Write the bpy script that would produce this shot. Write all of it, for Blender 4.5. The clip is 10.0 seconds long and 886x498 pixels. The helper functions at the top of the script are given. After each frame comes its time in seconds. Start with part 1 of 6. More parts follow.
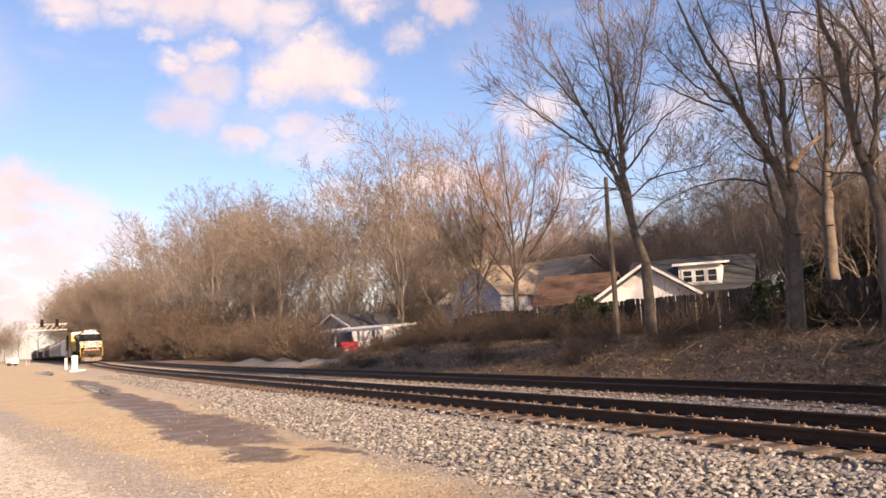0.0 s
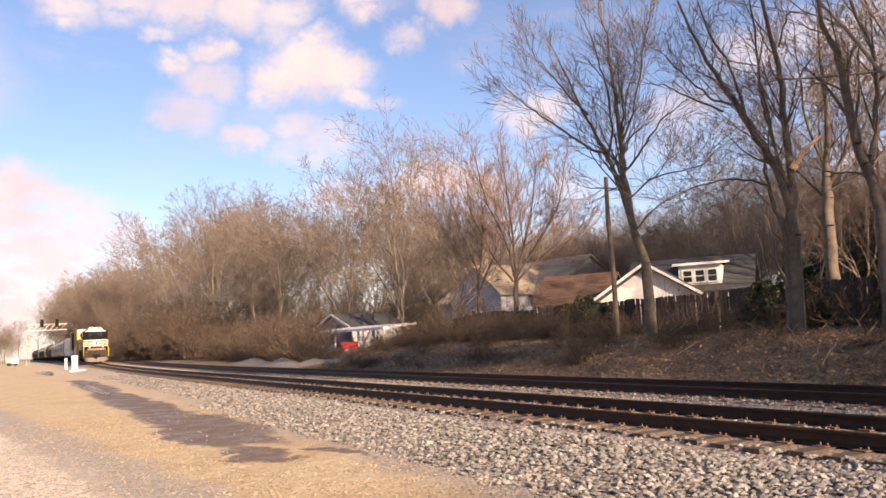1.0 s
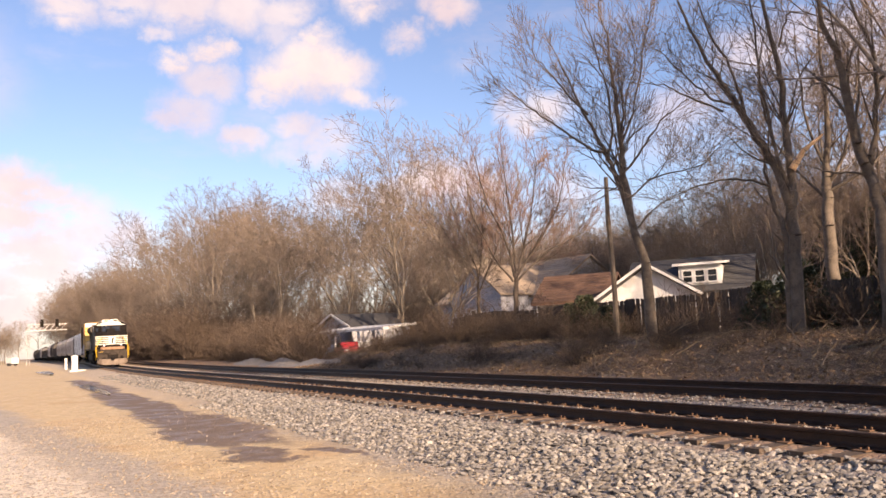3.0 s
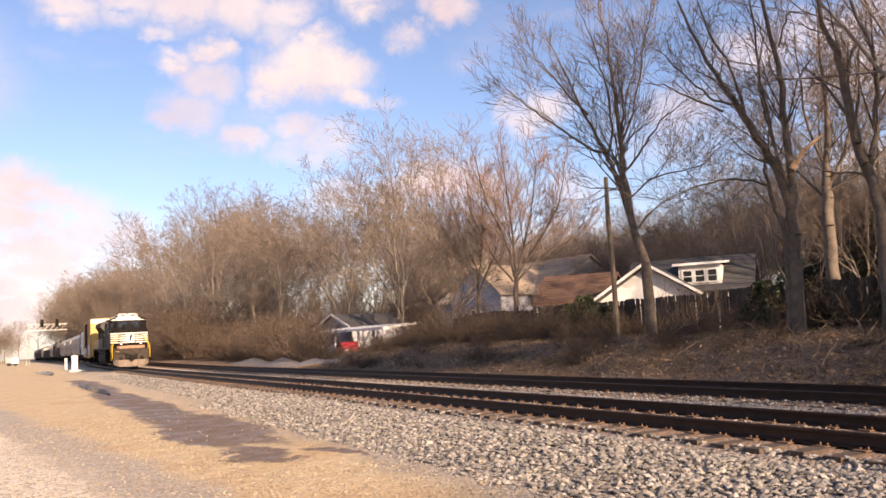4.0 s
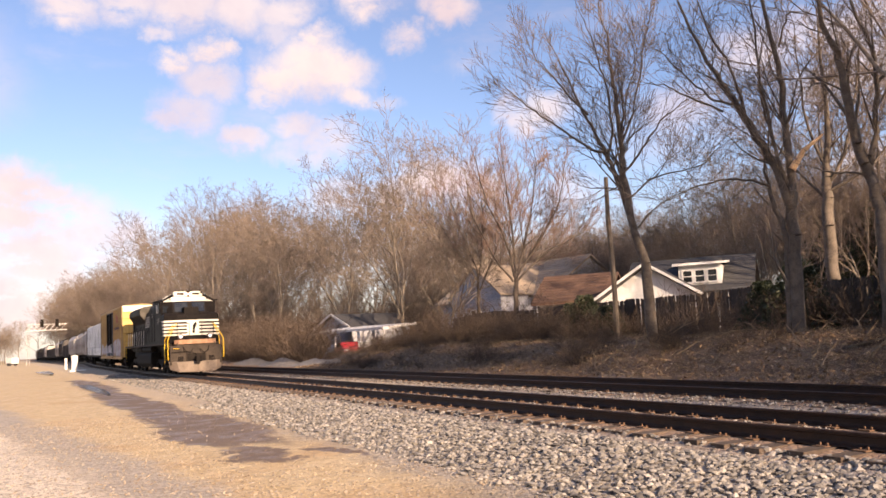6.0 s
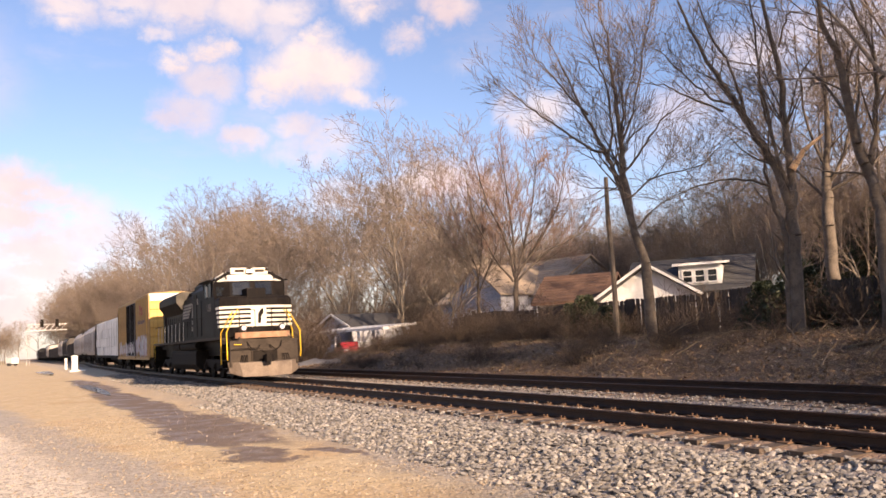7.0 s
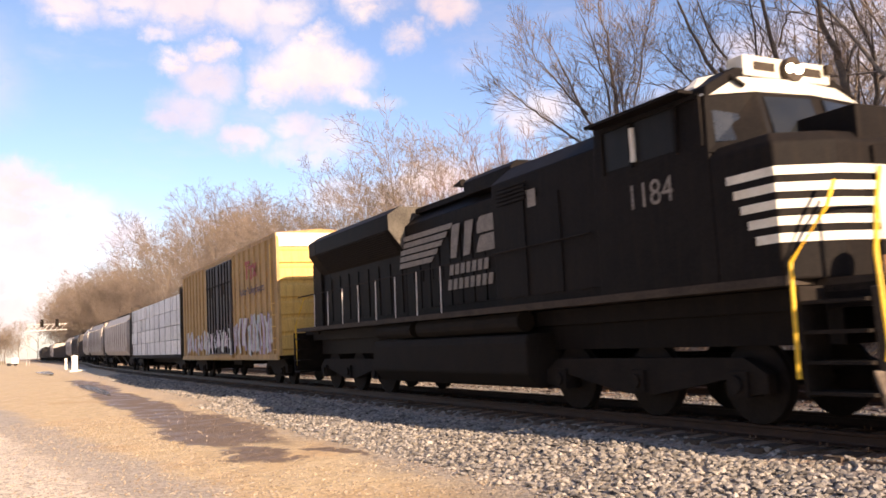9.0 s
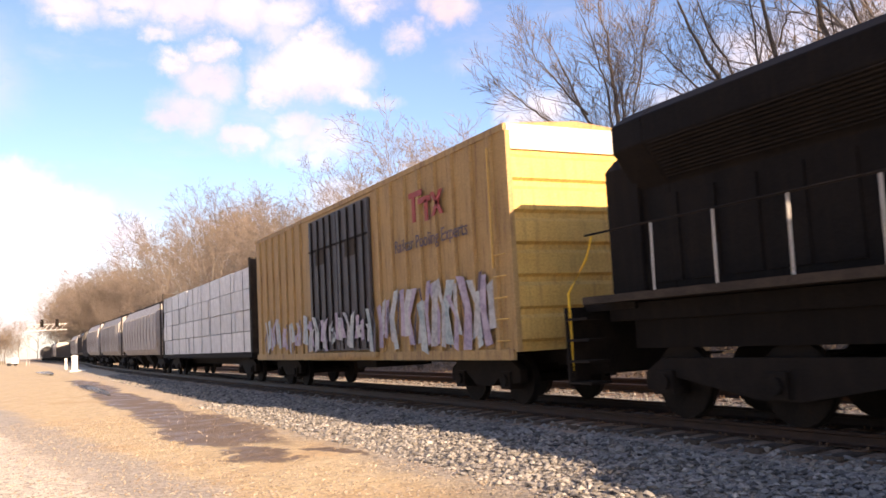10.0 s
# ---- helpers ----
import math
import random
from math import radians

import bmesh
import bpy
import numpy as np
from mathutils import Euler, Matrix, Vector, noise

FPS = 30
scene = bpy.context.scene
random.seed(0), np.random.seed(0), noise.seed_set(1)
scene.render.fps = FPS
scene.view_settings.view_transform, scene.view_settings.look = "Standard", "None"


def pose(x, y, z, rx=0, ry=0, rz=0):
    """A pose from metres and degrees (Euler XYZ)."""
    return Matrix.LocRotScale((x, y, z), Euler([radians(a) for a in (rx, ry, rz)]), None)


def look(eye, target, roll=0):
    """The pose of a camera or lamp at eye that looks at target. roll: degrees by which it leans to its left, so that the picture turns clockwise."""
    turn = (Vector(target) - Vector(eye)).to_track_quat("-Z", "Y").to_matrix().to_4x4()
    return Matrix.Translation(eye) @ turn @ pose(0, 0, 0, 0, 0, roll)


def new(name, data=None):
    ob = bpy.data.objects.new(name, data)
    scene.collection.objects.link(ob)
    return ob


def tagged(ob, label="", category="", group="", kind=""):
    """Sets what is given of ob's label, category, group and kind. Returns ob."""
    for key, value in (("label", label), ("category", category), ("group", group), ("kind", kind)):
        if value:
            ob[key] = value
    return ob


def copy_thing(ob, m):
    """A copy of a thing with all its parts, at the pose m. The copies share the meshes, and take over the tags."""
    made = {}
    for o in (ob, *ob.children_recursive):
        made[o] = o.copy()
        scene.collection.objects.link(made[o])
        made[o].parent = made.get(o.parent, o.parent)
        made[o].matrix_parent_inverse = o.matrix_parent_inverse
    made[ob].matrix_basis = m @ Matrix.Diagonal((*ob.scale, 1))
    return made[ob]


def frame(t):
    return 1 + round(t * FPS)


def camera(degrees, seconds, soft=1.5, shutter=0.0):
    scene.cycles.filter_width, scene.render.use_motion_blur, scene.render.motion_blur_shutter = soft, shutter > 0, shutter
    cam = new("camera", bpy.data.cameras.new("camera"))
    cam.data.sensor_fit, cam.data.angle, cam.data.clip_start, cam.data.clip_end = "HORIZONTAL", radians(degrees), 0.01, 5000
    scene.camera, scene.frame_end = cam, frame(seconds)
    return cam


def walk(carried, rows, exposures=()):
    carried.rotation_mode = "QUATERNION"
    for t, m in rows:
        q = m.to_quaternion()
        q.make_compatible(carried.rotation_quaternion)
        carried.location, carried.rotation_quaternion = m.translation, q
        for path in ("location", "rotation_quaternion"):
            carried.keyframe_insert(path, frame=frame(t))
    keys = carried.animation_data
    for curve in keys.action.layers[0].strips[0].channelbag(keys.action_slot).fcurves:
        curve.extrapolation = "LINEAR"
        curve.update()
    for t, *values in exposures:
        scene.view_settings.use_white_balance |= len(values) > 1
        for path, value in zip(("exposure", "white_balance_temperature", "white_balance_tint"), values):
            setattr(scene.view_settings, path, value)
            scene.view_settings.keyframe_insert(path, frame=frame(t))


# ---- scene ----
# ---- camera ----
EYE = Vector((0.0, 0.0, 1.326))
cam = camera(55.34, 10.0, soft=1.6, shutter=0.12)
STAND = look(EYE, EYE + Vector((-8.8429, 4.5537, 1.0326)), -3.04)
EXPOSURES = [(0.0, 1.0, 7450, 21), (8.4, 1.0, 7450, 21), (9.0, 1.14, 7350, 20), (9.5, 1.28, 7250, 19), (10.0, 1.28, 7250, 19)]
walk(cam, [(0.0, STAND), (10.0, STAND)], EXPOSURES)

# ---- daylight ----
SUN_WAY = Vector((0.935, 0.113, 0.335)).normalized()
sun_data = bpy.data.lights.new("sun", "SUN")
sun_data.energy, sun_data.angle, sun_data.color = 5.0, radians(0.6), (1.0, 0.83, 0.62)
sun = new("sun", sun_data)
sun.matrix_world = look(SUN_WAY * 200, (0, 0, 0))

world = bpy.data.worlds.new("sky")
scene.world = world
world.use_nodes = True


class Nodes:
    """Short hand for shader nodes."""

    def __init__(self, tree):
        self.t = tree
        tree.nodes.clear()

    def n(self, kind, **given):
        node = self.t.nodes.new(kind)
        for key, value in given.items():
            setattr(node, key, value)
        return node

    def put(self, a, b):
        if hasattr(a, "is_linked"):
            self.t.links.new(a, b)
        else:
            b.default_value = a

    def m(self, op, a, b=0.0, c=0.0, clamp=False):
        node = self.n("ShaderNodeMath", operation=op, use_clamp=clamp)
        for value, socket in zip((a, b, c), node.inputs):
            self.put(value, socket)
        return node.outputs[0]

    def v(self, op, a, b=(0, 0, 0)):
        node = self.n("ShaderNodeVectorMath", operation=op)
        self.put(a, node.inputs[0])
        self.put(b, node.inputs[1])
        return node.outputs["Value"] if op in ("DISTANCE", "LENGTH", "DOT_PRODUCT") else node.outputs[0]

    def ramp(self, x, lo, hi):
        node = self.n("ShaderNodeMapRange", interpolation_type="SMOOTHSTEP")
        for value, socket in zip((x, lo, hi, 0.0, 1.0), node.inputs):
            self.put(value, socket)
        return node.outputs[0]

    def mix(self, f, a, b):
        node = self.n("ShaderNodeMix", data_type="RGBA")
        self.put(f, node.inputs[0])
        self.put((*a, 1) if isinstance(a, tuple) else a, node.inputs[6])
        self.put((*b, 1) if isinstance(b, tuple) else b, node.inputs[7])
        return node.outputs[2]

    def noise(self, vec, scale, detail=4.0, rough=0.6, colour=False):
        node = self.n("ShaderNodeTexNoise")
        self.put(vec, node.inputs["Vector"])
        node.inputs["Scale"].default_value = scale
        node.inputs["Detail"].default_value = detail
        node.inputs["Roughness"].default_value = rough
        return node.outputs["Color" if colour else "Fac"]

    def xyz(self, vec):
        node = self.n("ShaderNodeSeparateXYZ")
        self.put(vec, node.inputs[0])
        return node.outputs


def build_sky():
    k = Nodes(world.node_tree)
    sky = k.n("ShaderNodeTexSky", sky_type="NISHITA", sun_disc=False)
    sky.sun_elevation, sky.sun_rotation = math.asin(SUN_WAY.z), math.atan2(SUN_WAY.x, SUN_WAY.y)
    sky.air_density, sky.dust_density, sky.ozone_density = 1.0, 0.6, 2.0
    way = k.n("ShaderNodeTexCoord").outputs["Generated"]
    wob = k.v("SCALE", k.v("SUBTRACT", k.noise(way, 16.0, 6.0, 0.66, True), (0.5, 0.5, 0.5)))
    wob.node.inputs["Scale"].default_value = 0.065
    p = k.v("ADD", way, wob)
    p = k.v("MULTIPLY", p, (1, 1, 1.6))
    # heaps of fair-weather cloud: azimuth and height in degrees, half width in degrees, strength
    midday = [(-71.4, 18.5, 2.9, 1), (-69.3, 18.1, 2.3, 1), (-73.2, 17.8, 1.9, 1), (-70.9, 19.9, 1.6, 1), (-68.4, 16.6, 1.5, 0.9), (-74.0, 16.5, 1.3, 0.8), (-77.8, 19.1, 1.6, 1),
              (-79.9, 18.2, 1.4, 0.95), (-76.5, 19.2, 0.9, 0.9), (-77.9, 17.2, 2.1, 0.75), (-79.2, 15.2, 2.2, 0.7), (-80.8, 14.8, 1.2, 0.7), (-75.9, 13.9, 1.5, 0.8), (-72.5, 14.5, 1.8, 0.75), (-70.7, 13.5, 2.2, 0.65), (-73.0, 13.1, 1.5, 0.5)]
    high = [(-87.1, 21.4, 2.1, 0.85), (-83.3, 22.0, 2.3, 0.8), (-79.8, 22.1, 2.7, 0.85), (-76.1, 21.9, 2.7, 0.85), (-73.0, 21.8, 2.1, 0.8), (-67.5, 22.5, 1.9, 0.95), (-61.6, 21.9, 1.8, 0.95),
            (-64.5, 20.2, 1.4, 0.8), (-81.1, 20.2, 1.0, 0.75), (-73.1, 20.5, 1.4, 0.6), (-60.4, 18.5, 1.3, 0.3), (-66.3, 16.0, 1.0, 0.4)]
    low = [(-89.4, 10.6, 2.4, 0.95), (-87.6, 10.0, 1.6, 0.85), (-90.1, 9.1, 3.1, 0.95), (-86.8, 8.4, 3.3, 0.85), (-84.0, 7.7, 2.1, 0.75), (-88.7, 6.3, 3.8, 0.9), (-85.9, 5.3, 3.1, 0.85), (-83.2, 6.5, 1.5, 0.6), (-90.6, 3.3, 4.6, 0.9)]
    wood_side = [(-62.3, 10.5, 2.7, 1), (-64.4, 10.1, 1.7, 1), (-66.2, 9.5, 1.9, 0.9), (-60.0, 9.8, 1.9, 0.85), (-69.7, 9.7, 2.3, 0.6), (-55.8, 14.6, 2.1, 0.8), (-57.7, 14.7, 1.1, 0.7), (-41.2, 17.2, 2.7, 0.75), (-39.1, 17.5, 2.3, 0.6),
                 (-35.6, 16.9, 2.7, 0.85), (-46.4, 13.9, 2.3, 0.55), (-34.2, 14.9, 3.1, 0.75), (-37.8, 14.2, 2.3, 0.65), (-35.3, 9.0, 2.3, 0.9), (-53.9, 9.2, 1.9, 0.5)]
    around = [(-98, 17, 7, 0.8), (-28, 21, 6, 0.9), (-10, 14, 7, 0.9), (60, 12, 8, 0.8), (150, 14, 8, 0.8)]
    heaps = midday + high + low + wood_side + around
    cover = None
    for az, up, half, much in heaps:
        a, e = radians(az), radians(up)
        c = Vector((math.sin(a) * math.cos(e), math.cos(a) * math.cos(e), math.sin(e) * 1.6))
        d = k.v("DISTANCE", p, tuple(c))
        f = k.m("MULTIPLY", k.m("SUBTRACT", 1.0, k.ramp(d, radians(half) * 0.30, radians(half) * 1.45)), much)
        cover = f if cover is None else k.m("MAXIMUM", cover, f)
    fine = k.noise(k.v("MULTIPLY", way, (1, 1, 2.0)), 16.0, 7.0, 0.65)
    cover = k.m("MULTIPLY", cover, k.ramp(fine, 0.18, 0.52))
    thin = k.m("MULTIPLY", k.ramp(k.noise(k.v("MULTIPLY", way, (1, 1, 3.0)), 5.0, 6.0, 0.6), 0.5, 0.8), 0.3)
    cover = k.m("MAXIMUM", cover, thin)
    height = k.xyz(way)[2]
    haze = k.m("MULTIPLY", k.m("SUBTRACT", 1.0, k.ramp(height, 0.0, 0.20)), 0.42)
    cover = k.m("MAXIMUM", cover, haze)
    shade = k.ramp(k.noise(way, 7.0, 5.0, 0.6), 0.25, 0.7)
    white = k.mix(shade, (5.2, 4.6, 5.1), (6.6, 6.1, 6.1))
    blue = k.v("MULTIPLY", sky.outputs[0], (1.04, 1.12, 1.32))
    both = k.mix(cover, blue, white)
    back = k.n("ShaderNodeBackground")
    k.put(both, back.inputs[0])
    back.inputs[1].default_value = 0.08
    k.put(back.outputs[0], k.n("ShaderNodeOutputWorld").inputs[0])


build_sky()

# ---- materials ----
def material(name, colours, scale=6.0, fine=60.0, rough=0.8, metal=0.0, bump=0.2, grain=0.25, vary=0.0, streak=None, spec=0.5, depth=0.01):
    """Two colours mixed by coarse noise, darkened and lightened by fine grain, with relief. vary: by piece. streak: (colour, amount) runs downwards."""
    mat = bpy.data.materials.new(name)
    mat.use_nodes = True
    k = Nodes(mat.node_tree)
    where = k.n("ShaderNodeTexCoord").outputs["Object"]
    a, b = colours
    coarse = k.noise(where, scale, 5.0, 0.62)
    small = k.noise(where, fine, 3.0, 0.6)
    col = k.mix(k.ramp(coarse, 0.3, 0.7), a, b)
    col = k.mix(k.m("MULTIPLY", k.ramp(small, 0.35, 0.75), grain), col, tuple(min(1, c * 1.7) for c in b))
    col = k.mix(k.m("MULTIPLY", k.ramp(small, 0.55, 0.25), grain), col, tuple(c * 0.45 for c in a))
    if streak:
        runs = k.noise(k.v("MULTIPLY", where, (3.0, 3.0, 0.25)), 3.0, 6.0, 0.7)
        col = k.mix(k.m("MULTIPLY", k.ramp(runs, 0.46, 0.7), streak[1]), col, streak[0])
    if vary:
        rnd = k.m("ADD", k.m("MULTIPLY", k.n("ShaderNodeObjectInfo").outputs["Random"], 2 * vary), 1 - vary)
        col = k.v("SCALE", col)
        k.put(rnd, col.node.inputs["Scale"])
    sh = k.n("ShaderNodeBsdfPrincipled")
    k.put(col, sh.inputs["Base Color"])
    k.put(k.m("ADD", k.m("MULTIPLY", coarse, 0.25), rough - 0.12, clamp=True), sh.inputs["Roughness"])
    sh.inputs["Metallic"].default_value = metal
    sh.inputs["Specular IOR Level"].default_value = spec
    if bump:
        rel = k.n("ShaderNodeBump")
        rel.inputs["Strength"].default_value = bump
        rel.inputs["Distance"].default_value = depth
        k.put(k.m("ADD", small, coarse), rel.inputs["Height"])
        k.put(rel.outputs[0], sh.inputs["Normal"])
    k.put(sh.outputs[0], k.n("ShaderNodeOutputMaterial").inputs[0])
    return mat


def island_material(name, stops, rough=0.85, scale=25.0):
    """Colours picked piece by piece of one joined mesh."""
    mat = bpy.data.materials.new(name)
    mat.use_nodes = True
    k = Nodes(mat.node_tree)
    where = k.n("ShaderNodeTexCoord").outputs["Object"]
    ramp = k.n("ShaderNodeValToRGB")
    el = ramp.color_ramp.elements
    while len(el) < len(stops):
        el.new(0.5)
    for i, c in enumerate(stops):
        el[i].position, el[i].color = i / (len(stops) - 1), (*c, 1)
    k.put(k.n("ShaderNodeNewGeometry").outputs["Random Per Island"], ramp.inputs[0])
    col = k.mix(k.m("MULTIPLY", k.ramp(k.noise(where, scale, 4.0), 0.4, 0.7), 0.3), ramp.outputs[0], stops[0])
    sh = k.n("ShaderNodeBsdfPrincipled")
    k.put(col, sh.inputs["Base Color"])
    sh.inputs["Roughness"].default_value = rough
    k.put(sh.outputs[0], k.n("ShaderNodeOutputMaterial").inputs[0])
    return mat


def glow(name, colour, strength):
    mat = bpy.data.materials.new(name)
    mat.use_nodes = True
    k = Nodes(mat.node_tree)
    sh = k.n("ShaderNodeEmission")
    sh.inputs[0].default_value, sh.inputs[1].default_value = (*colour, 1), strength
    k.put(sh.outputs[0], k.n("ShaderNodeOutputMaterial").inputs[0])
    return mat


def ground_material():
    """Sandy yard, wet mud, gravel, ballast and leaf litter, by place."""
    mat = bpy.data.materials.new("yard_ground")
    mat.use_nodes = True
    k = Nodes(mat.node_tree)
    where = k.n("ShaderNodeTexCoord").outputs["Object"]
    wob = k.v("SCALE", k.v("SUBTRACT", k.noise(where, 0.45, 6.0, 0.65, True), (0.5, 0.5, 0.5)))
    wob.node.inputs["Scale"].default_value = 1.9
    rag = k.v("SCALE", k.v("SUBTRACT", k.noise(where, 3.2, 5.0, 0.7, True), (0.5, 0.5, 0.5)))
    rag.node.inputs["Scale"].default_value = 0.9
    p = k.xyz(k.v("ADD", k.v("ADD", where, wob), rag))
    big = k.noise(where, 0.35, 5.0, 0.6)
    mid = k.noise(where, 2.2, 5.0, 0.65)
    small = k.noise(where, 17.0, 4.0, 0.7)
    cells = k.n("ShaderNodeTexVoronoi")
    k.put(where, cells.inputs["Vector"])
    cells.inputs["Scale"].default_value = 19.0
    grey = k.xyz(cells.outputs["Color"])[0]
    sand = k.mix(k.ramp(mid, 0.3, 0.72), (0.56, 0.41, 0.23), (0.70, 0.55, 0.35))
    sand = k.mix(k.m("MULTIPLY", k.ramp(big, 0.5, 0.7), 0.6), sand, (0.52, 0.33, 0.17))
    sand = k.mix(k.m("MULTIPLY", k.ramp(small, 0.55, 0.8), 0.45), sand, (0.75, 0.66, 0.52))
    sand = k.mix(k.m("MULTIPLY", k.ramp(small, 0.47, 0.28), 0.7), sand, (0.27, 0.19, 0.125))
    clods = k.noise(where, 6.5, 5.0, 0.75)
    sand = k.mix(k.m("MULTIPLY", k.ramp(clods, 0.52, 0.62), 0.6), sand, (0.33, 0.26, 0.19))
    stone = k.mix(grey, (0.15, 0.137, 0.13), (0.50, 0.445, 0.39))
    stone = k.mix(k.m("MULTIPLY", k.ramp(mid, 0.42, 0.7), 0.55), stone, (0.50, 0.39, 0.28))
    pale = k.mix(k.m("MULTIPLY", k.ramp(small, 0.45, 0.7), 0.55), (0.86, 0.76, 0.64), stone)
    pale = k.mix(k.m("MULTIPLY", k.ramp(clods, 0.51, 0.58), 0.8), pale, (0.30, 0.25, 0.20))
    pale = k.mix(k.m("MULTIPLY", k.ramp(k.noise(where, 40.0, 3.0, 0.7), 0.56, 0.64), 0.8), pale, (0.24, 0.19, 0.15))
    # pale limestone drive beside the camera, grey gravel band, sand, ballast shoulder
    edge = k.m("SUBTRACT", p[1], k.m("MULTIPLY", p[0], 0.1135))
    col = k.mix(k.m("MULTIPLY", k.ramp(edge, 3.0, 2.2), 0.9), sand, pale)
    band = k.m("MULTIPLY", k.ramp(edge, 2.2, 2.8), k.ramp(edge, 4.0, 3.3))
    col = k.mix(k.m("MULTIPLY", band, 0.8), col, k.mix(grey, (0.26, 0.235, 0.21), (0.56, 0.50, 0.44)))
    shoulder = k.ramp(k.m("ADD", p[1], k.m("MULTIPLY", k.ramp(p[0], -30.0, -5.0), 0.6)), 4.7, 6.2)
    col = k.mix(shoulder, col, stone)
    dust = k.m("MULTIPLY", k.ramp(p[0], -14.0, -40.0), k.m("MULTIPLY", k.ramp(p[1], 3.0, 6.0), 0.65))
    col = k.mix(dust, col, k.mix(mid, (0.52, 0.38, 0.24), (0.66, 0.53, 0.37)))
    # wet mud with a shape of its own
    def blot(cx, cy, rx, ry, turn):
        c, s = math.cos(turn), math.sin(turn)
        dx, dy = k.m("SUBTRACT", p[0], cx), k.m("SUBTRACT", p[1], cy)
        u = k.m("DIVIDE", k.m("ADD", k.m("MULTIPLY", dx, c), k.m("MULTIPLY", dy, s)), rx)
        w = k.m("DIVIDE", k.m("SUBTRACT", k.m("MULTIPLY", dy, c), k.m("MULTIPLY", dx, s)), ry)
        return k.ramp(k.m("ADD", k.m("MULTIPLY", u, u), k.m("MULTIPLY", w, w)), 1.25, 0.75)
    wet = None
    for b in ((-21.5, 4.15, 6.0, 0.95, 0.02), (-33.0, 3.95, 12.0, 0.9, 0.0), (-18.2, 3.3, 2.6, 0.45, 0.1), (-14.3, 3.55, 1.4, 0.42, 0.1), (-13.6, 4.7, 1.0, 0.2, 0.3), (-55.0, 4.3, 14.0, 0.8, 0.0)):
        wet = blot(*b) if wet is None else k.m("MAXIMUM", wet, blot(*b))
    wet = k.m("MULTIPLY", wet, k.ramp(small, 0.2, 0.42))
    col = k.mix(k.m("MULTIPLY", wet, 0.9), col, k.mix(mid, (0.11, 0.072, 0.05), (0.21, 0.145, 0.105)))
    pools = k.m("MULTIPLY", wet, k.ramp(k.noise(where, 1.4, 4.0, 0.6), 0.45, 0.6))
    # rust-brown dust along the rails
    for c in (TRACK_Y, FAR_Y):
        away = k.m("ABSOLUTE", k.m("SUBTRACT", k.xyz(where)[1], c))
        col = k.mix(k.m("MULTIPLY", k.ramp(away, 1.75, 1.25), k.m("ADD", 0.45, k.m("MULTIPLY", small, 0.5))), col, (0.27, 0.155, 0.09))
    # leaf litter and dead grass on the far bank
    litter = k.mix(k.ramp(mid, 0.35, 0.7), (0.13, 0.075, 0.045), (0.25, 0.155, 0.09))
    litter = k.mix(k.m("MULTIPLY", k.ramp(small, 0.48, 0.66), 0.8), litter, (0.46, 0.32, 0.20))
    col = k.mix(k.ramp(p[1], 15.6, 17.2), col, litter)
    sh = k.n("ShaderNodeBsdfPrincipled")
    k.put(col, sh.inputs["Base Color"])
    k.put(k.m("SUBTRACT", 0.92, k.m("ADD", k.m("MULTIPLY", wet, 0.25), k.m("MULTIPLY", pools, 0.34))), sh.inputs["Roughness"])
    rel = k.n("ShaderNodeBump")
    rel.inputs["Strength"].default_value = 0.9
    rel.inputs["Distance"].default_value = 0.03
    k.put(k.m("ADD", k.m("ADD", small, k.m("MULTIPLY", mid, 1.4)), k.m("MULTIPLY", cells.outputs["Distance"], -0.8)), rel.inputs["Height"])
    k.put(rel.outputs[0], sh.inputs["Normal"])
    k.put(sh.outputs[0], k.n("ShaderNodeOutputMaterial").inputs[0])
    return mat


TRACK_Y, FAR_Y = 9.34, 13.59
GROUND = ground_material()
BALLAST = island_material("crushed_stone", [(0.07, 0.064, 0.06), (0.20, 0.185, 0.168), (0.31, 0.28, 0.24), (0.38, 0.35, 0.315), (0.15, 0.142, 0.138), (0.50, 0.45, 0.40)])
PEBBLE = island_material("tan_pebbles", [(0.22, 0.16, 0.11), (0.38, 0.30, 0.21), (0.50, 0.40, 0.29), (0.30, 0.25, 0.21), (0.58, 0.49, 0.38)])
SCREE = material("pale_gravel", ((0.17, 0.15, 0.13), (0.30, 0.27, 0.24)), 3, 22, 0.9, bump=0.8, depth=0.04)
RAIL = material("rusty_rail_steel", ((0.028, 0.016, 0.012), (0.055, 0.030, 0.020)), 4, 60, 0.6, metal=0.15, spec=0.25)
TIE = material("weathered_creosote_oak", ((0.06, 0.042, 0.032), (0.12, 0.085, 0.062)), 5, 40, 0.9, bump=0.6, vary=0.25)
PLATE = material("rusty_plate", ((0.10, 0.055, 0.03), (0.17, 0.095, 0.055)), 9, 50, 0.85)
TANK = material("dusty_dark_tank", ((0.011, 0.009, 0.0075), (0.020, 0.016, 0.013)), 2, 30, 0.8, bump=0.1, spec=0.1)
BLACK = material("dusty_black_paint", ((0.010, 0.0090, 0.0092), (0.016, 0.0138, 0.0132)), 1.2, 30, 0.55, bump=0.05, streak=((0.03, 0.022, 0.017), 0.35), spec=0.03)
UNDER = material("grimy_running_gear", ((0.010, 0.008, 0.007), (0.022, 0.017, 0.014)), 3, 30, 0.85, bump=0.3, spec=0.15)
GRIME = material("dusty_grey_steel", ((0.030, 0.023, 0.018), (0.060, 0.046, 0.036)), 3, 30, 0.8, bump=0.2, spec=0.2)
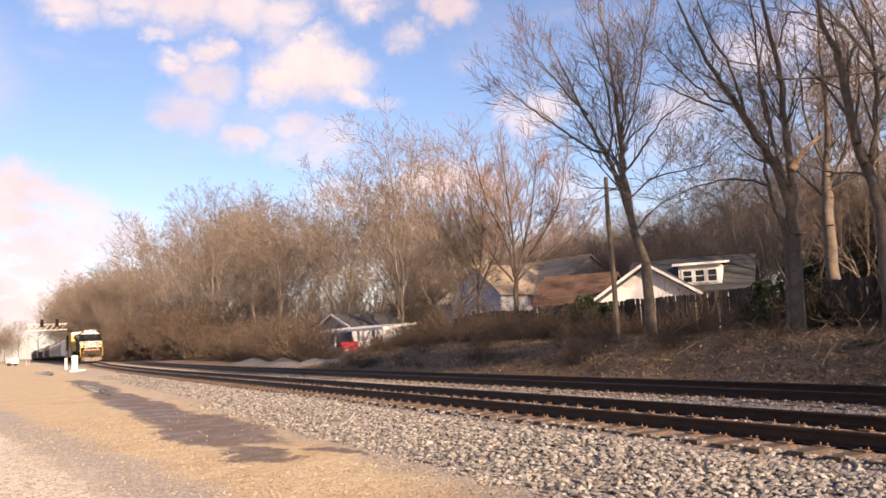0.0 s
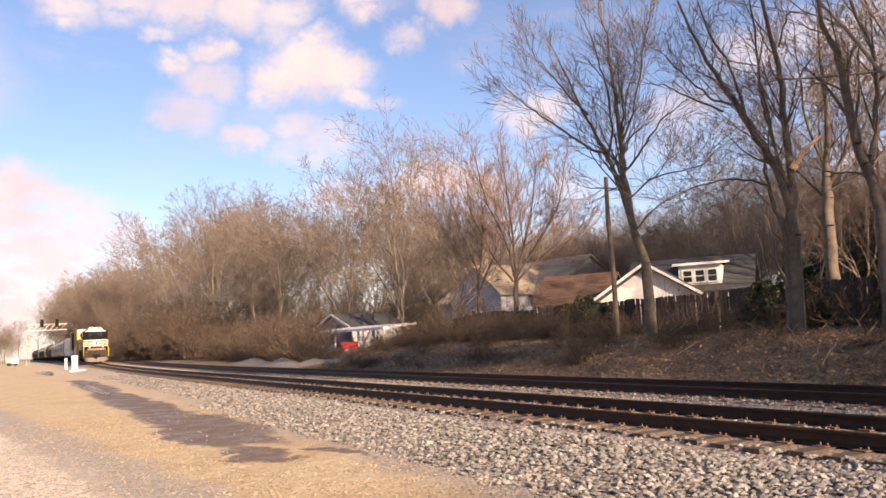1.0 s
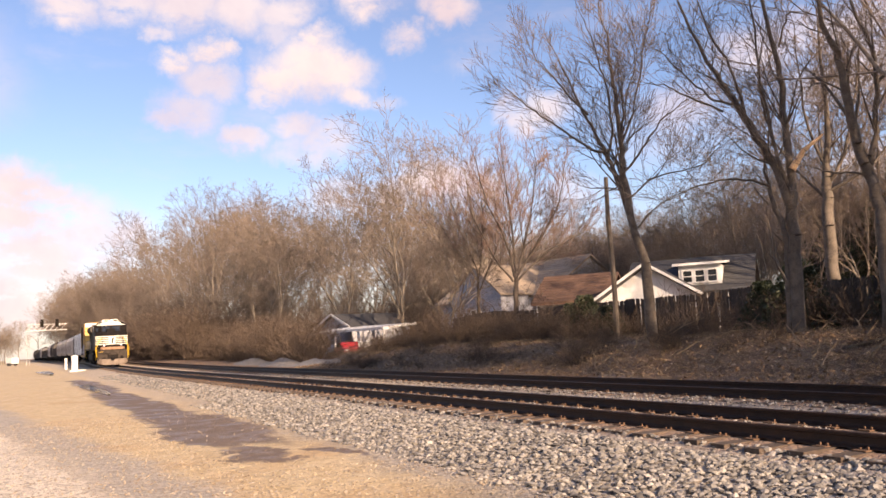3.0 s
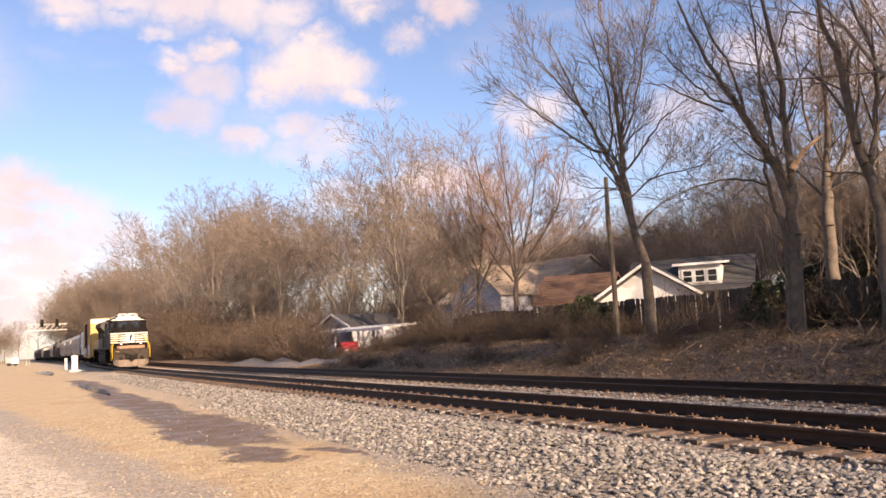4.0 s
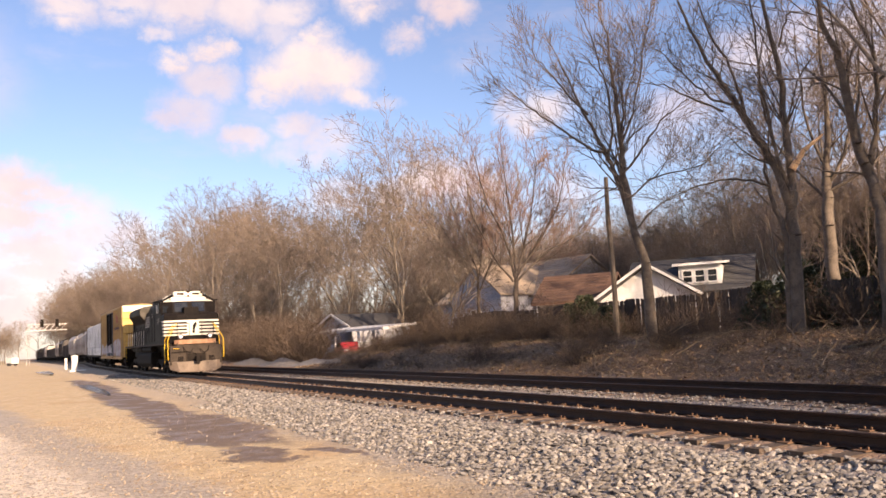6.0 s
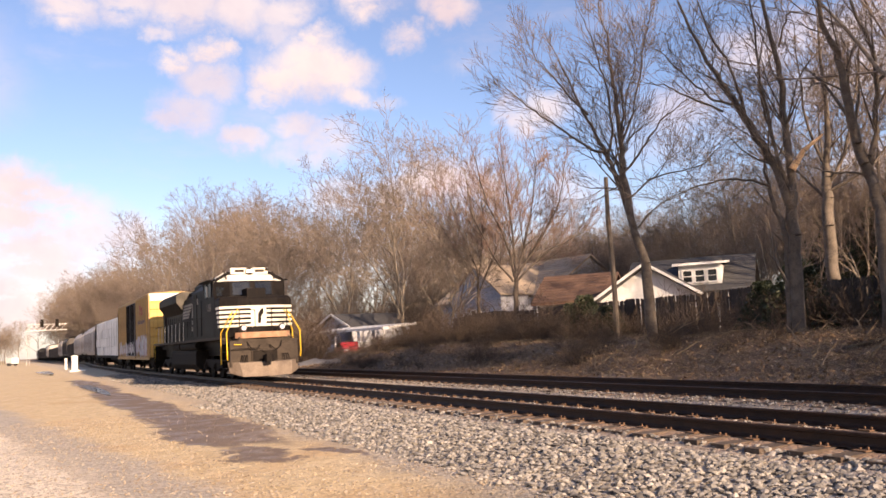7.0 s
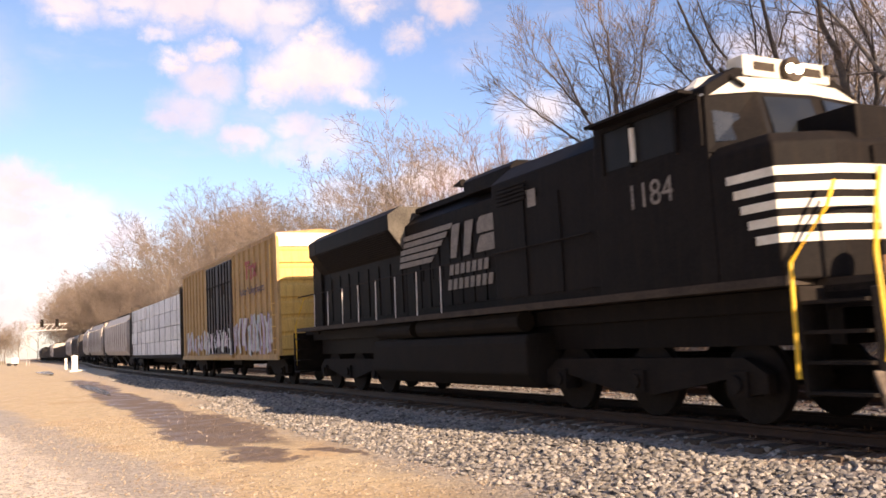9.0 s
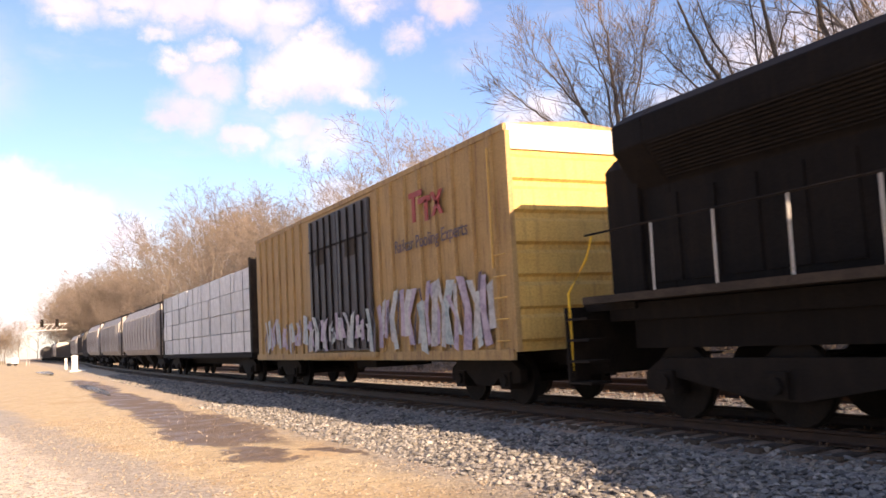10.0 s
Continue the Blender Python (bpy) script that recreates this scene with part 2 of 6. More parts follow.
FADED = material("faded_grey_white_paint", ((0.13, 0.115, 0.10), (0.23, 0.205, 0.18)), 5, 40, 0.7, bump=0.05, grain=0.5)
PLOUGH = material("dusty_brown_plough_steel", ((0.13, 0.095, 0.07), (0.21, 0.16, 0.12)), 3, 30, 0.75, bump=0.2)
RUST = material("rust_brown_beam", ((0.26, 0.13, 0.07), (0.36, 0.21, 0.13)), 4, 30, 0.8)
SUNLIT_DUSTY = material("sunlit_dusty_black_paint", ((0.06, 0.053, 0.045), (0.11, 0.098, 0.082)), 2, 30, 0.8, bump=0.1, spec=0.15)
WHITE = material("dirty_white_paint", ((0.62, 0.58, 0.52), (0.74, 0.71, 0.66)), 3, 40, 0.55, bump=0.03, grain=0.15)
YELLOW = material("safety_yellow_paint", ((0.75, 0.42, 0.02), (0.85, 0.52, 0.04)), 4, 40, 0.5, bump=0.02)
CREAM = material("cream_roof_paint", ((0.66, 0.60, 0.48), (0.76, 0.72, 0.62)), 3, 30, 0.6, grain=0.15)
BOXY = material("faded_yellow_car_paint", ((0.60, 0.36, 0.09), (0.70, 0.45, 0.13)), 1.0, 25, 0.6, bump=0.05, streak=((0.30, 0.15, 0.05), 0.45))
# same yellow, weathered, with the side's shade mixed into the colour
BOXSIDE = material("shaded_weathered_yellow", ((0.34, 0.21, 0.075), (0.43, 0.28, 0.115)), 0.8, 25, 0.7, bump=0.08, streak=((0.16, 0.085, 0.05), 0.75))
DOOR = material("dark_plug_door_paint", ((0.035, 0.032, 0.036), (0.075, 0.065, 0.07)), 2, 30, 0.6, streak=((0.12, 0.10, 0.09), 0.3))
ROOFW = material("galvanised_roof", ((0.60, 0.58, 0.55), (0.74, 0.73, 0.71)), 2, 30, 0.45, metal=0.3)
WRAP = material("white_lumber_wrap", ((0.50, 0.49, 0.49), (0.70, 0.69, 0.69)), 2.5, 30, 0.5, bump=0.4, vary=0.12, depth=0.03)
HOPPER = material("dusty_grey_hopper_paint", ((0.34, 0.30, 0.27), (0.47, 0.43, 0.39)), 1.0, 25, 0.7, streak=((0.16, 0.10, 0.07), 0.6), vary=0.2)
DARKCAR = material("sooty_black_car_paint", ((0.03, 0.028, 0.027), (0.07, 0.06, 0.055)), 1.0, 25, 0.7, streak=((0.12, 0.07, 0.05), 0.4), vary=0.2)
GLASS = material("dark_cab_glass", ((0.012, 0.014, 0.016), (0.02, 0.022, 0.024)), 2, 20, 0.10, bump=0.0, grain=0.0, spec=0.6)
DARKGLASS = material("shaded_cab_opening", ((0.006, 0.006, 0.006), (0.012, 0.011, 0.011)), 2, 20, 0.4, bump=0.0, grain=0.0, spec=0.15)
BARK = material("grey_brown_bark", ((0.075, 0.058, 0.045), (0.17, 0.135, 0.105)), 3, 40, 0.9, bump=0.8, depth=0.02)
# bark of the reddish trees, their shade put into the colour
DARK_BARK = material("shaded_bark", ((0.045, 0.033, 0.026), (0.10, 0.076, 0.058)), 3, 40, 0.9, bump=0.6, depth=0.02)
TWIG = material("brown_twigs", ((0.135, 0.10, 0.078), (0.25, 0.195, 0.152)), 0.6, 9, 0.9, bump=0.0, vary=0.25)
BANK_TWIG = material("grey_brown_twigs", ((0.115, 0.088, 0.075), (0.215, 0.17, 0.145)), 0.6, 9, 0.9, bump=0.0)
BUDS = material("reddish_budding_twigs", ((0.15, 0.095, 0.076), (0.27, 0.175, 0.14)), 0.6, 9, 0.9, bump=0.0)
BRUSH = material("dry_brush", ((0.075, 0.052, 0.037), (0.135, 0.094, 0.066)), 0.7, 9, 0.95, bump=0.0, vary=0.3)
IVY = material("dark_evergreen_leaves", ((0.022, 0.032, 0.014), (0.05, 0.06, 0.028)), 2, 12, 0.7, bump=0.0, vary=0.2)
SIDING = material("white_clapboard", ((0.62, 0.60, 0.58), (0.76, 0.75, 0.73)), 2, 30, 0.7, grain=0.12)
GREYWALL = material("grey_clapboard", ((0.30, 0.30, 0.33), (0.40, 0.40, 0.43)), 2, 30, 0.8, grain=0.12)
SHINGLE_BROWN = material("brown_shingle", ((0.085, 0.046, 0.032), (0.14, 0.078, 0.052)), 2, 12, 0.95, bump=0.5, vary=0.15)
SHINGLE_TAN = material("tan_shingle", ((0.26, 0.195, 0.14), (0.36, 0.28, 0.205)), 2, 12, 0.95, bump=0.5, vary=0.12)
SHINGLE_GREY = material("dark_grey_shingle", ((0.035, 0.034, 0.036), (0.07, 0.068, 0.07)), 2, 12, 0.95, bump=0.5, vary=0.15)
FENCE = material("weathered_dark_fence", ((0.045, 0.034, 0.027), (0.09, 0.068, 0.052)), 3, 25, 0.9, bump=0.4, vary=0.3)
REDCAR = material("red_car_paint", ((0.35, 0.02, 0.025), (0.42, 0.03, 0.035)), 2, 20, 0.3, bump=0, grain=0.05)
TYRE = material("black_rubber", ((0.02, 0.02, 0.02), (0.03, 0.03, 0.03)), 4, 30, 0.85)
WATER = material("puddle_water", ((0.05, 0.045, 0.04), (0.06, 0.05, 0.045)), 1, 3, 0.14, bump=0.0, grain=0.0, spec=0.9)
SPRAY_A = material("lilac_spray_paint", ((0.26, 0.19, 0.30), (0.42, 0.36, 0.43)), 2, 12, 0.6, bump=0, grain=0.3)
SPRAY_B = material("pale_blue_spray_paint", ((0.22, 0.30, 0.33), (0.46, 0.49, 0.48)), 2, 12, 0.6, bump=0, grain=0.3)
SPRAY_C = material("dark_spray_outline", ((0.04, 0.035, 0.05), (0.10, 0.06, 0.10)), 2, 12, 0.6, bump=0, grain=0.2)
SPRAY_D = material("maroon_lettering", ((0.30, 0.03, 0.03), (0.36, 0.05, 0.04)), 2, 12, 0.6, bump=0, grain=0.2)
LAMP = glow("headlight_glow", (1.0, 0.82, 0.6), 18.0)
DIM_LAMP = glow("ditch_light_glow", (1.0, 0.85, 0.8), 0.9)
SPRAY_E = material("white_spray_paint", ((0.28, 0.28, 0.30), (0.46, 0.46, 0.46)), 2, 12, 0.6, bump=0, grain=0.3)
FRESHWOOD = material("torn_pale_wood", ((0.42, 0.25, 0.13), (0.60, 0.40, 0.24)), 4, 30, 0.8, bump=0.5)
PALEBARK = material("pale_sunlit_bark", ((0.12, 0.094, 0.07), (0.27, 0.22, 0.17)), 0.8, 12, 0.9, bump=0.3, vary=0.25)
LITTER = island_material("fallen_leaves", [(0.16, 0.09, 0.05), (0.28, 0.17, 0.095), (0.40, 0.27, 0.16), (0.22, 0.13, 0.07), (0.52, 0.39, 0.26)])

# ---- mesh tools ----
class Shape:
    """Collects faces for one mesh."""

    def __init__(self):
        self.v, self.f = [], []

    def add(self, verts, faces):
        o = len(self.v)
        self.v.extend(verts)
        self.f.extend(tuple(i + o for i in f) for f in faces)
        return self

    def box(self, x0, x1, y0, y1, z0, z1):
        vs = [(x, y, z) for x in (x0, x1) for y in (y0, y1) for z in (z0, z1)]
        return self.add(vs, [(0, 1, 3, 2), (4, 6, 7, 5), (0, 4, 5, 1), (2, 3, 7, 6), (0, 2, 6, 4), (1, 5, 7, 3)])

    def loft(self, rings, cap=True):
        n = len(rings[0])
        vs = [tuple(p) for r in rings for p in r]
        fs = [(i * n + j, i * n + (j + 1) % n, (i + 1) * n + (j + 1) % n, (i + 1) * n + j) for i in range(len(rings) - 1) for j in range(n)]
        if cap:
            fs += [tuple(reversed(range(n))), tuple((len(rings) - 1) * n + j for j in range(n))]
        return self.add(vs, fs)

    def along_x(self, profile, x0, x1):
        """A (y, z) outline drawn out along x."""
        return self.loft([[(x, y, z) for y, z in profile] for x in (x0, x1)])

    def along_y(self, profile, y0, y1):
        return self.loft([[(x, y, z) for x, z in profile] for y in (y0, y1)])

    def tube(self, points, radius, n=6, end=None):
        pts = [Vector(p) for p in points]
        rings = []
        for i, p in enumerate(pts):
            d = (pts[min(i + 1, len(pts) - 1)] - pts[max(i - 1, 0)]).normalized()
            a = d.cross(Vector((0, 0, 1)) if abs(d.z) < 0.9 else Vector((1, 0, 0))).normalized()
            b = d.cross(a)
            r = radius if end is None else radius + (end - radius) * i / (len(pts) - 1)
            rings.append([p + (a * math.cos(q) + b * math.sin(q)) * r for q in (2 * math.pi * j / n for j in range(n))])
        return self.loft(rings)

    def disc(self, c, axis, r, thick, n=20):
        c, axis = Vector(c), Vector(axis)
        return self.tube([c - axis * thick / 2, c + axis * thick / 2], r, n)

    def mesh(self, name, mat, smooth=False):
        me = bpy.data.meshes.new(name)
        me.from_pydata([tuple(p) for p in self.v], [], self.f)
        bm = bmesh.new()
        bm.from_mesh(me)
        bmesh.ops.recalc_face_normals(bm, faces=bm.faces)
        bm.to_mesh(me)
        bm.free()
        me.materials.append(mat)
        if smooth:
            me.polygons.foreach_set("use_smooth", [True] * len(me.polygons))
        return me


def part(name, shape, mat, parent, label="", bevel=0.0, smooth=False):
    ob = new(name, shape if isinstance(shape, bpy.types.Mesh) else shape.mesh(name, mat, smooth))
    ob.parent = parent
    if label:
        tagged(ob, label)
    if bevel:
        mod = ob.modifiers.new("edges", "BEVEL")
        mod.width, mod.segments, mod.limit_method = bevel, 2, "ANGLE"
    return ob


def thing(name, label, category, group="", kind="", at=None):
    ob = new(name)
    ob.empty_display_size = 0.1
    tagged(ob, label, category, group, kind)
    if at is not None:
        ob.matrix_world = at
    return ob


def lettering(text, size, mat, parent, m, name="lettering", label="", width=1.0):
    cu = bpy.data.curves.new(name, "FONT")
    cu.body, cu.size, cu.extrude = text, size, 0.003
    cu.align_x, cu.align_y = "CENTER", "CENTER"
    tmp = bpy.data.objects.new(name, cu)
    me = bpy.data.meshes.new_from_object(tmp)
    bpy.data.objects.remove(tmp)
    me.transform(m @ Matrix.Diagonal((width, 1, 1, 1)))
    me.materials.clear()
    me.materials.append(mat)
    ob = new(name, me)
    ob.parent = parent
    if label:
        tagged(ob, label)
    return ob


# ---- the line of the track ----

def smooth_step(a):
    a = min(1.0, max(0.0, a))
    return a * a * (3 - 2 * a)


def aside(x):
    """The line swings a little away far up the track."""
    return 1.4 * smooth_step((-98 - x) / 45)


def rise(x):
    return 0.37 * smooth_step((-50 - x) / 95)


def ground_z(x, y):
    y0 = y - aside(x)
    up = rise(x)
    bumps = 0.05 * noise.noise((x * 0.35, y * 0.35, 0)) + 0.025 * noise.noise((x * 1.3, y * 1.3, 5))
    if y0 < 5.2:
        z = -0.47 + 0.012 * min(0, y0)
    elif y0 < 7.75:
        z = -0.47 + 0.17 * smooth_step((y0 - 5.2) / 2.4)
    elif y0 < 15.2:
        z = -0.30 + 0.105 * smooth_step((y0 - 7.75) / 0.4) - 0.06 * math.exp(-((y0 - 11.46) / 0.5) ** 2)
        bumps *= 0.25
    else:
        near = smooth_step((x + 62) / 22)
        z = -0.21 - 0.15 * smooth_step((y0 - 15.2) / 0.9)
        z += (1.1 * near + 0.15) * smooth_step((y0 - 16.0) / 4.0)
        z += 0.012 * max(0, y0 - 26) * (1 if y0 < 90 else 90 / y0)
        bumps *= 2.2
    return z + bumps + up


def build_ground():
    xs = sorted(set([-3000, -1800, -1000, -600, -420] + [-320 + 8 * i for i in range(20)] + [-160 + 2.5 * i for i in range(40)] + [-60 + 0.55 * i for i in range(135)]
                    + [16, 20, 26, 34, 45, 60, 90, 140, 250, 600, 1500, 3000]))
    ys = sorted(set([-2500, -1200, -500, -200, -90, -50, -30, -20, -14, -10] + [-8 + 0.4 * i for i in range(90)] + [28 + 1.5 * i for i in range(28)] + [75, 90, 120, 170, 260, 450, 900, 2500]))
    vs = [(x, y, ground_z(x, y)) for x in xs for y in ys]
    n = len(ys)
    fs = [(i * n + j, (i + 1) * n + j, (i + 1) * n + j + 1, i * n + j + 1) for i in range(len(xs) - 1) for j in range(n - 1)]
    me = bpy.data.meshes.new("ground")
    me.from_pydata(vs, [], fs)
    me.materials.append(GROUND)
    me.polygons.foreach_set("use_smooth", [True] * len(fs))
    tagged(new("ground", me), "sandy yard with wet mud, gravel and a leafy bank", "ground", kind="structure")


build_ground()


def stones(name, label, count, place, lo, hi, mat, seed):
    """Many small angular stones in one mesh."""
    rng = np.random.RandomState(seed)
    base = np.array([(0, 0, 1), (0.9, 0, 0.4), (0.28, 0.85, 0.45), (-0.72, 0.53, 0.4), (-0.72, -0.53, 0.4), (0.28, -0.85, 0.45), (0.1, 0.1, -0.8)])
    tris = np.array([(0, 1, 2), (0, 2, 3), (0, 3, 4), (0, 4, 5), (0, 5, 1), (6, 2, 1), (6, 3, 2), (6, 4, 3), (6, 5, 4), (6, 1, 5)])
    vs = np.empty((count, 7, 3))
    for i in range(count):
        x, y = place(rng)
        r = lo + (hi - lo) * rng.rand() ** 2
        a = rng.rand() * 6.283
        w = base * (1 + 0.35 * (rng.rand(7, 1) - 0.5)) * (r * (0.8 + 0.5 * rng.rand()), r, r * (0.5 + 0.4 * rng.rand()))
        tilt = (rng.rand() - 0.5) * 1.2
        w = np.stack([w[:, 0], w[:, 1] * math.cos(tilt) - w[:, 2] * math.sin(tilt), w[:, 1] * math.sin(tilt) + w[:, 2] * math.cos(tilt)], 1)
        vs[i] = np.stack([x + w[:, 0] * math.cos(a) - w[:, 1] * math.sin(a), y + w[:, 0] * math.sin(a) + w[:, 1] * math.cos(a), ground_z(x, y) + r * 0.15 + w[:, 2]], 1)
    fs = (tris[None] + 7 * np.arange(count)[:, None, None]).reshape(-1, 3)
    me = bpy.data.meshes.new(name)
    me.from_pydata(vs.reshape(-1, 3).tolist(), [], fs.tolist())
    me.materials.append(mat)
    return tagged(new(name, me), label, "gravel", kind="stuff")


def near_shoulder(rng):
    x = -2.5 - 26 * rng.rand() ** 1.5
    return x, 5.2 + 2.85 * rng.rand() ** 0.8


def between_rails(rng):
    x = -3 - 45 * rng.rand() ** 1.2
    y = random_band(rng)
    return x, y


def random_band(rng):
    q = rng.rand()
    return 10.75 + 1.9 * q if rng.rand() < 0.7 else 8.7 + 1.2 * q


def yard_scatter(rng):
    while True:
        x, y = -7 - 20 * rng.rand() ** 1.3, -1.5 + 7.0 * rng.rand()
        if not (3.0 < y < 5.3 and x < -12.2) or rng.rand() < 0.12:
            return x, y


def far_shoulder(rng):
    return -26 - 44 * rng.rand() ** 1.3, 5.9 + 2.0 * rng.rand() ** 0.8


stones("ballast_stones", "grey and pinkish crushed stone along the track", 21000, near_shoulder, 0.020, 0.064, BALLAST, 3)
stones("crib_stones", "dusty crushed stone between the tracks", 6000, between_rails, 0.025, 0.05, BALLAST, 4)
stones("yard_pebbles", "loose tan pebbles on sandy ground", 13000, yard_scatter, 0.006, 0.025, PEBBLE, 5)
stones("shoulder_stones", "dusty tan and grey crushed stone up the line", 7000, far_shoulder, 0.03, 0.075, BALLAST, 6)


# ---- two tracks ----
def rail_profile():
    half = [(0.07, -0.178), (0.07, -0.166), (0.018, -0.145), (0.009, -0.12), (0.009, -0.055), (0.034, -0.042), (0.036, -0.010), (0.026, 0.0)]
    return half + [(-y, z) for y, z in reversed(half)]


def build_track(y, label):
    track = thing("railway_track", label, "railway track", "parallel tracks")
    stops = [12 - 3.0 * i for i in range(60)] + [-170 - 10 * i for i in range(60)]
    for side in (-0.755, 0.755):
        s = Shape()
        s.loft([[(x, y + aside(x) + side + a, b + rise(x)) for a, b in rail_profile()] for x in stops])
        part("rail", s, RAIL, track, "rust-dark steel rail")
    tie = Shape().box(-0.115, 0.115, -1.42, 1.42, -0.36, -0.185).mesh("sleeper", TIE)
    rng = random.Random(7)
    far_ties = Shape()
    plates = Shape()
    for i in range(560):
        x = 2.0 - 0.53 * i
        yy = y + aside(x) + rng.uniform(-0.04, 0.04)
        if i < 150:
            ob = part("sleeper", tie, None, track)
            ob.matrix_basis = pose(x + rng.uniform(-0.03, 0.03), yy, rise(x) + rng.uniform(-0.01, 0.008), 0, 0, rng.uniform(-1.5, 1.5))
        else:
            far_ties.box(x - 0.115, x + 0.115, yy - 1.3, yy + 1.3, rise(x) - 0.3, rise(x) - 0.185)
        if i < 110:
            for side in (-0.755, 0.755):
                plates.box(x - 0.09, x + 0.09, y + side - 0.19, y + side + 0.19, -0.187, -0.172)
                for dx, dy in ((-0.05, -0.095), (0.05, -0.095), (0.05, 0.095)):
                    plates.box(x + dx - 0.012, x + dx + 0.012, y + side + dy - 0.012, y + side + dy + 0.012, -0.175, -0.150 + rng.uniform(-0.01, 0.015))
    tagged(part("far_sleepers", far_ties, TIE, track), kind="stuff")
    tagged(part("tie_plates", plates, PLATE, track, "rusty tie plates with spikes"), kind="stuff")
    return track


build_track(TRACK_Y, "main track with rusty rails on creosoted wooden sleepers")
build_track(FAR_Y, "second track beside the wooded bank, rusty rails")

# ---- the train; x runs forward, z = 0 on the rail ----
def wheelset(parent, x, r=0.46, mat=UNDER):
    s = Shape()
    for y in (-0.755, 0.755):
        s.disc((0, y, 0), (0, 1, 0), r, 0.12, 24)
        s.disc((0, y - math.copysign(0.05, y), 0), (0, 1, 0), r + 0.025, 0.03, 24)
    s.disc((0, 0, 0), (0, 1, 0), 0.085, 2.0, 10)
    ob = part("wheelset", s, mat, parent)
    ob.matrix_basis = pose(x, 0, r)
    WHEELS.append((ob, x, r))
    return ob


WHEELS = []


def truck(parent, x, axles, r=0.46, reach=None):
    """Side frames, springs and bearing boxes with the wheelsets."""
    span = max(axles) - min(axles)
    s = Shape()
    for y in (-1.02, 1.02):
        a, b = min(axles) - 0.45, max(axles) + 0.45
        prof = [(a, 0.42), (a, 0.66), (a + 0.35, 0.86), (b - 0.35, 0.86), (b, 0.66), (b, 0.42), (b - 0.25, 0.40), (b - 0.6, 0.6), (0.32, 0.34), (-0.32, 0.34), (a + 0.6, 0.6), (a + 0.25, 0.40)]
        s.along_y([(x + px, pz) for px, pz in prof], y - 0.08, y + 0.08)
        for ax in axles:
            s.box(x + ax - 0.17, x + ax + 0.17, y - 0.14, y + 0.14, r - 0.16, r + 0.16)
            s.disc((x + ax, y + math.copysign(0.15, y), r), (0, 1, 0), 0.11, 0.08, 12)
        for dx in (-0.16, 0, 0.16):
            s.tube([(x + dx, y, 0.40), (x + dx, y, 0.72)], 0.06, 8)
    s.box(x - 0.25, x + 0.25, -1.0, 1.0, 0.55, 0.85)
    part("bogie_frame", s, UNDER, parent, bevel=0.0)
    for ax in axles:
        wheelset(parent, x + ax, r)


def coupler(parent, x, way):
    s = Shape()
    s.box(min(x, x + way * 0.75), max(x, x + way * 0.75), -0.09, 0.09, 0.76, 0.98)
    k = x + way * 0.62
    s.loft([[(k, -0.16, z), (k + way * 0.3, -0.16, z), (k + way * 0.33, 0.02, z), (k + way * 0.2, 0.16, z), (k, 0.16, z)] for z in (0.70, 1.02)])
    part("coupler", s, UNDER, parent)


def hood_section(w, z0, z1, cut):
    """A hood's cross-section with bevelled roof edges."""
    return [(-w, z0), (-w, z1 - cut), (-w + cut * 1.3, z1), (w - cut * 1.3, z1), (w, z1 - cut), (w, z0)]


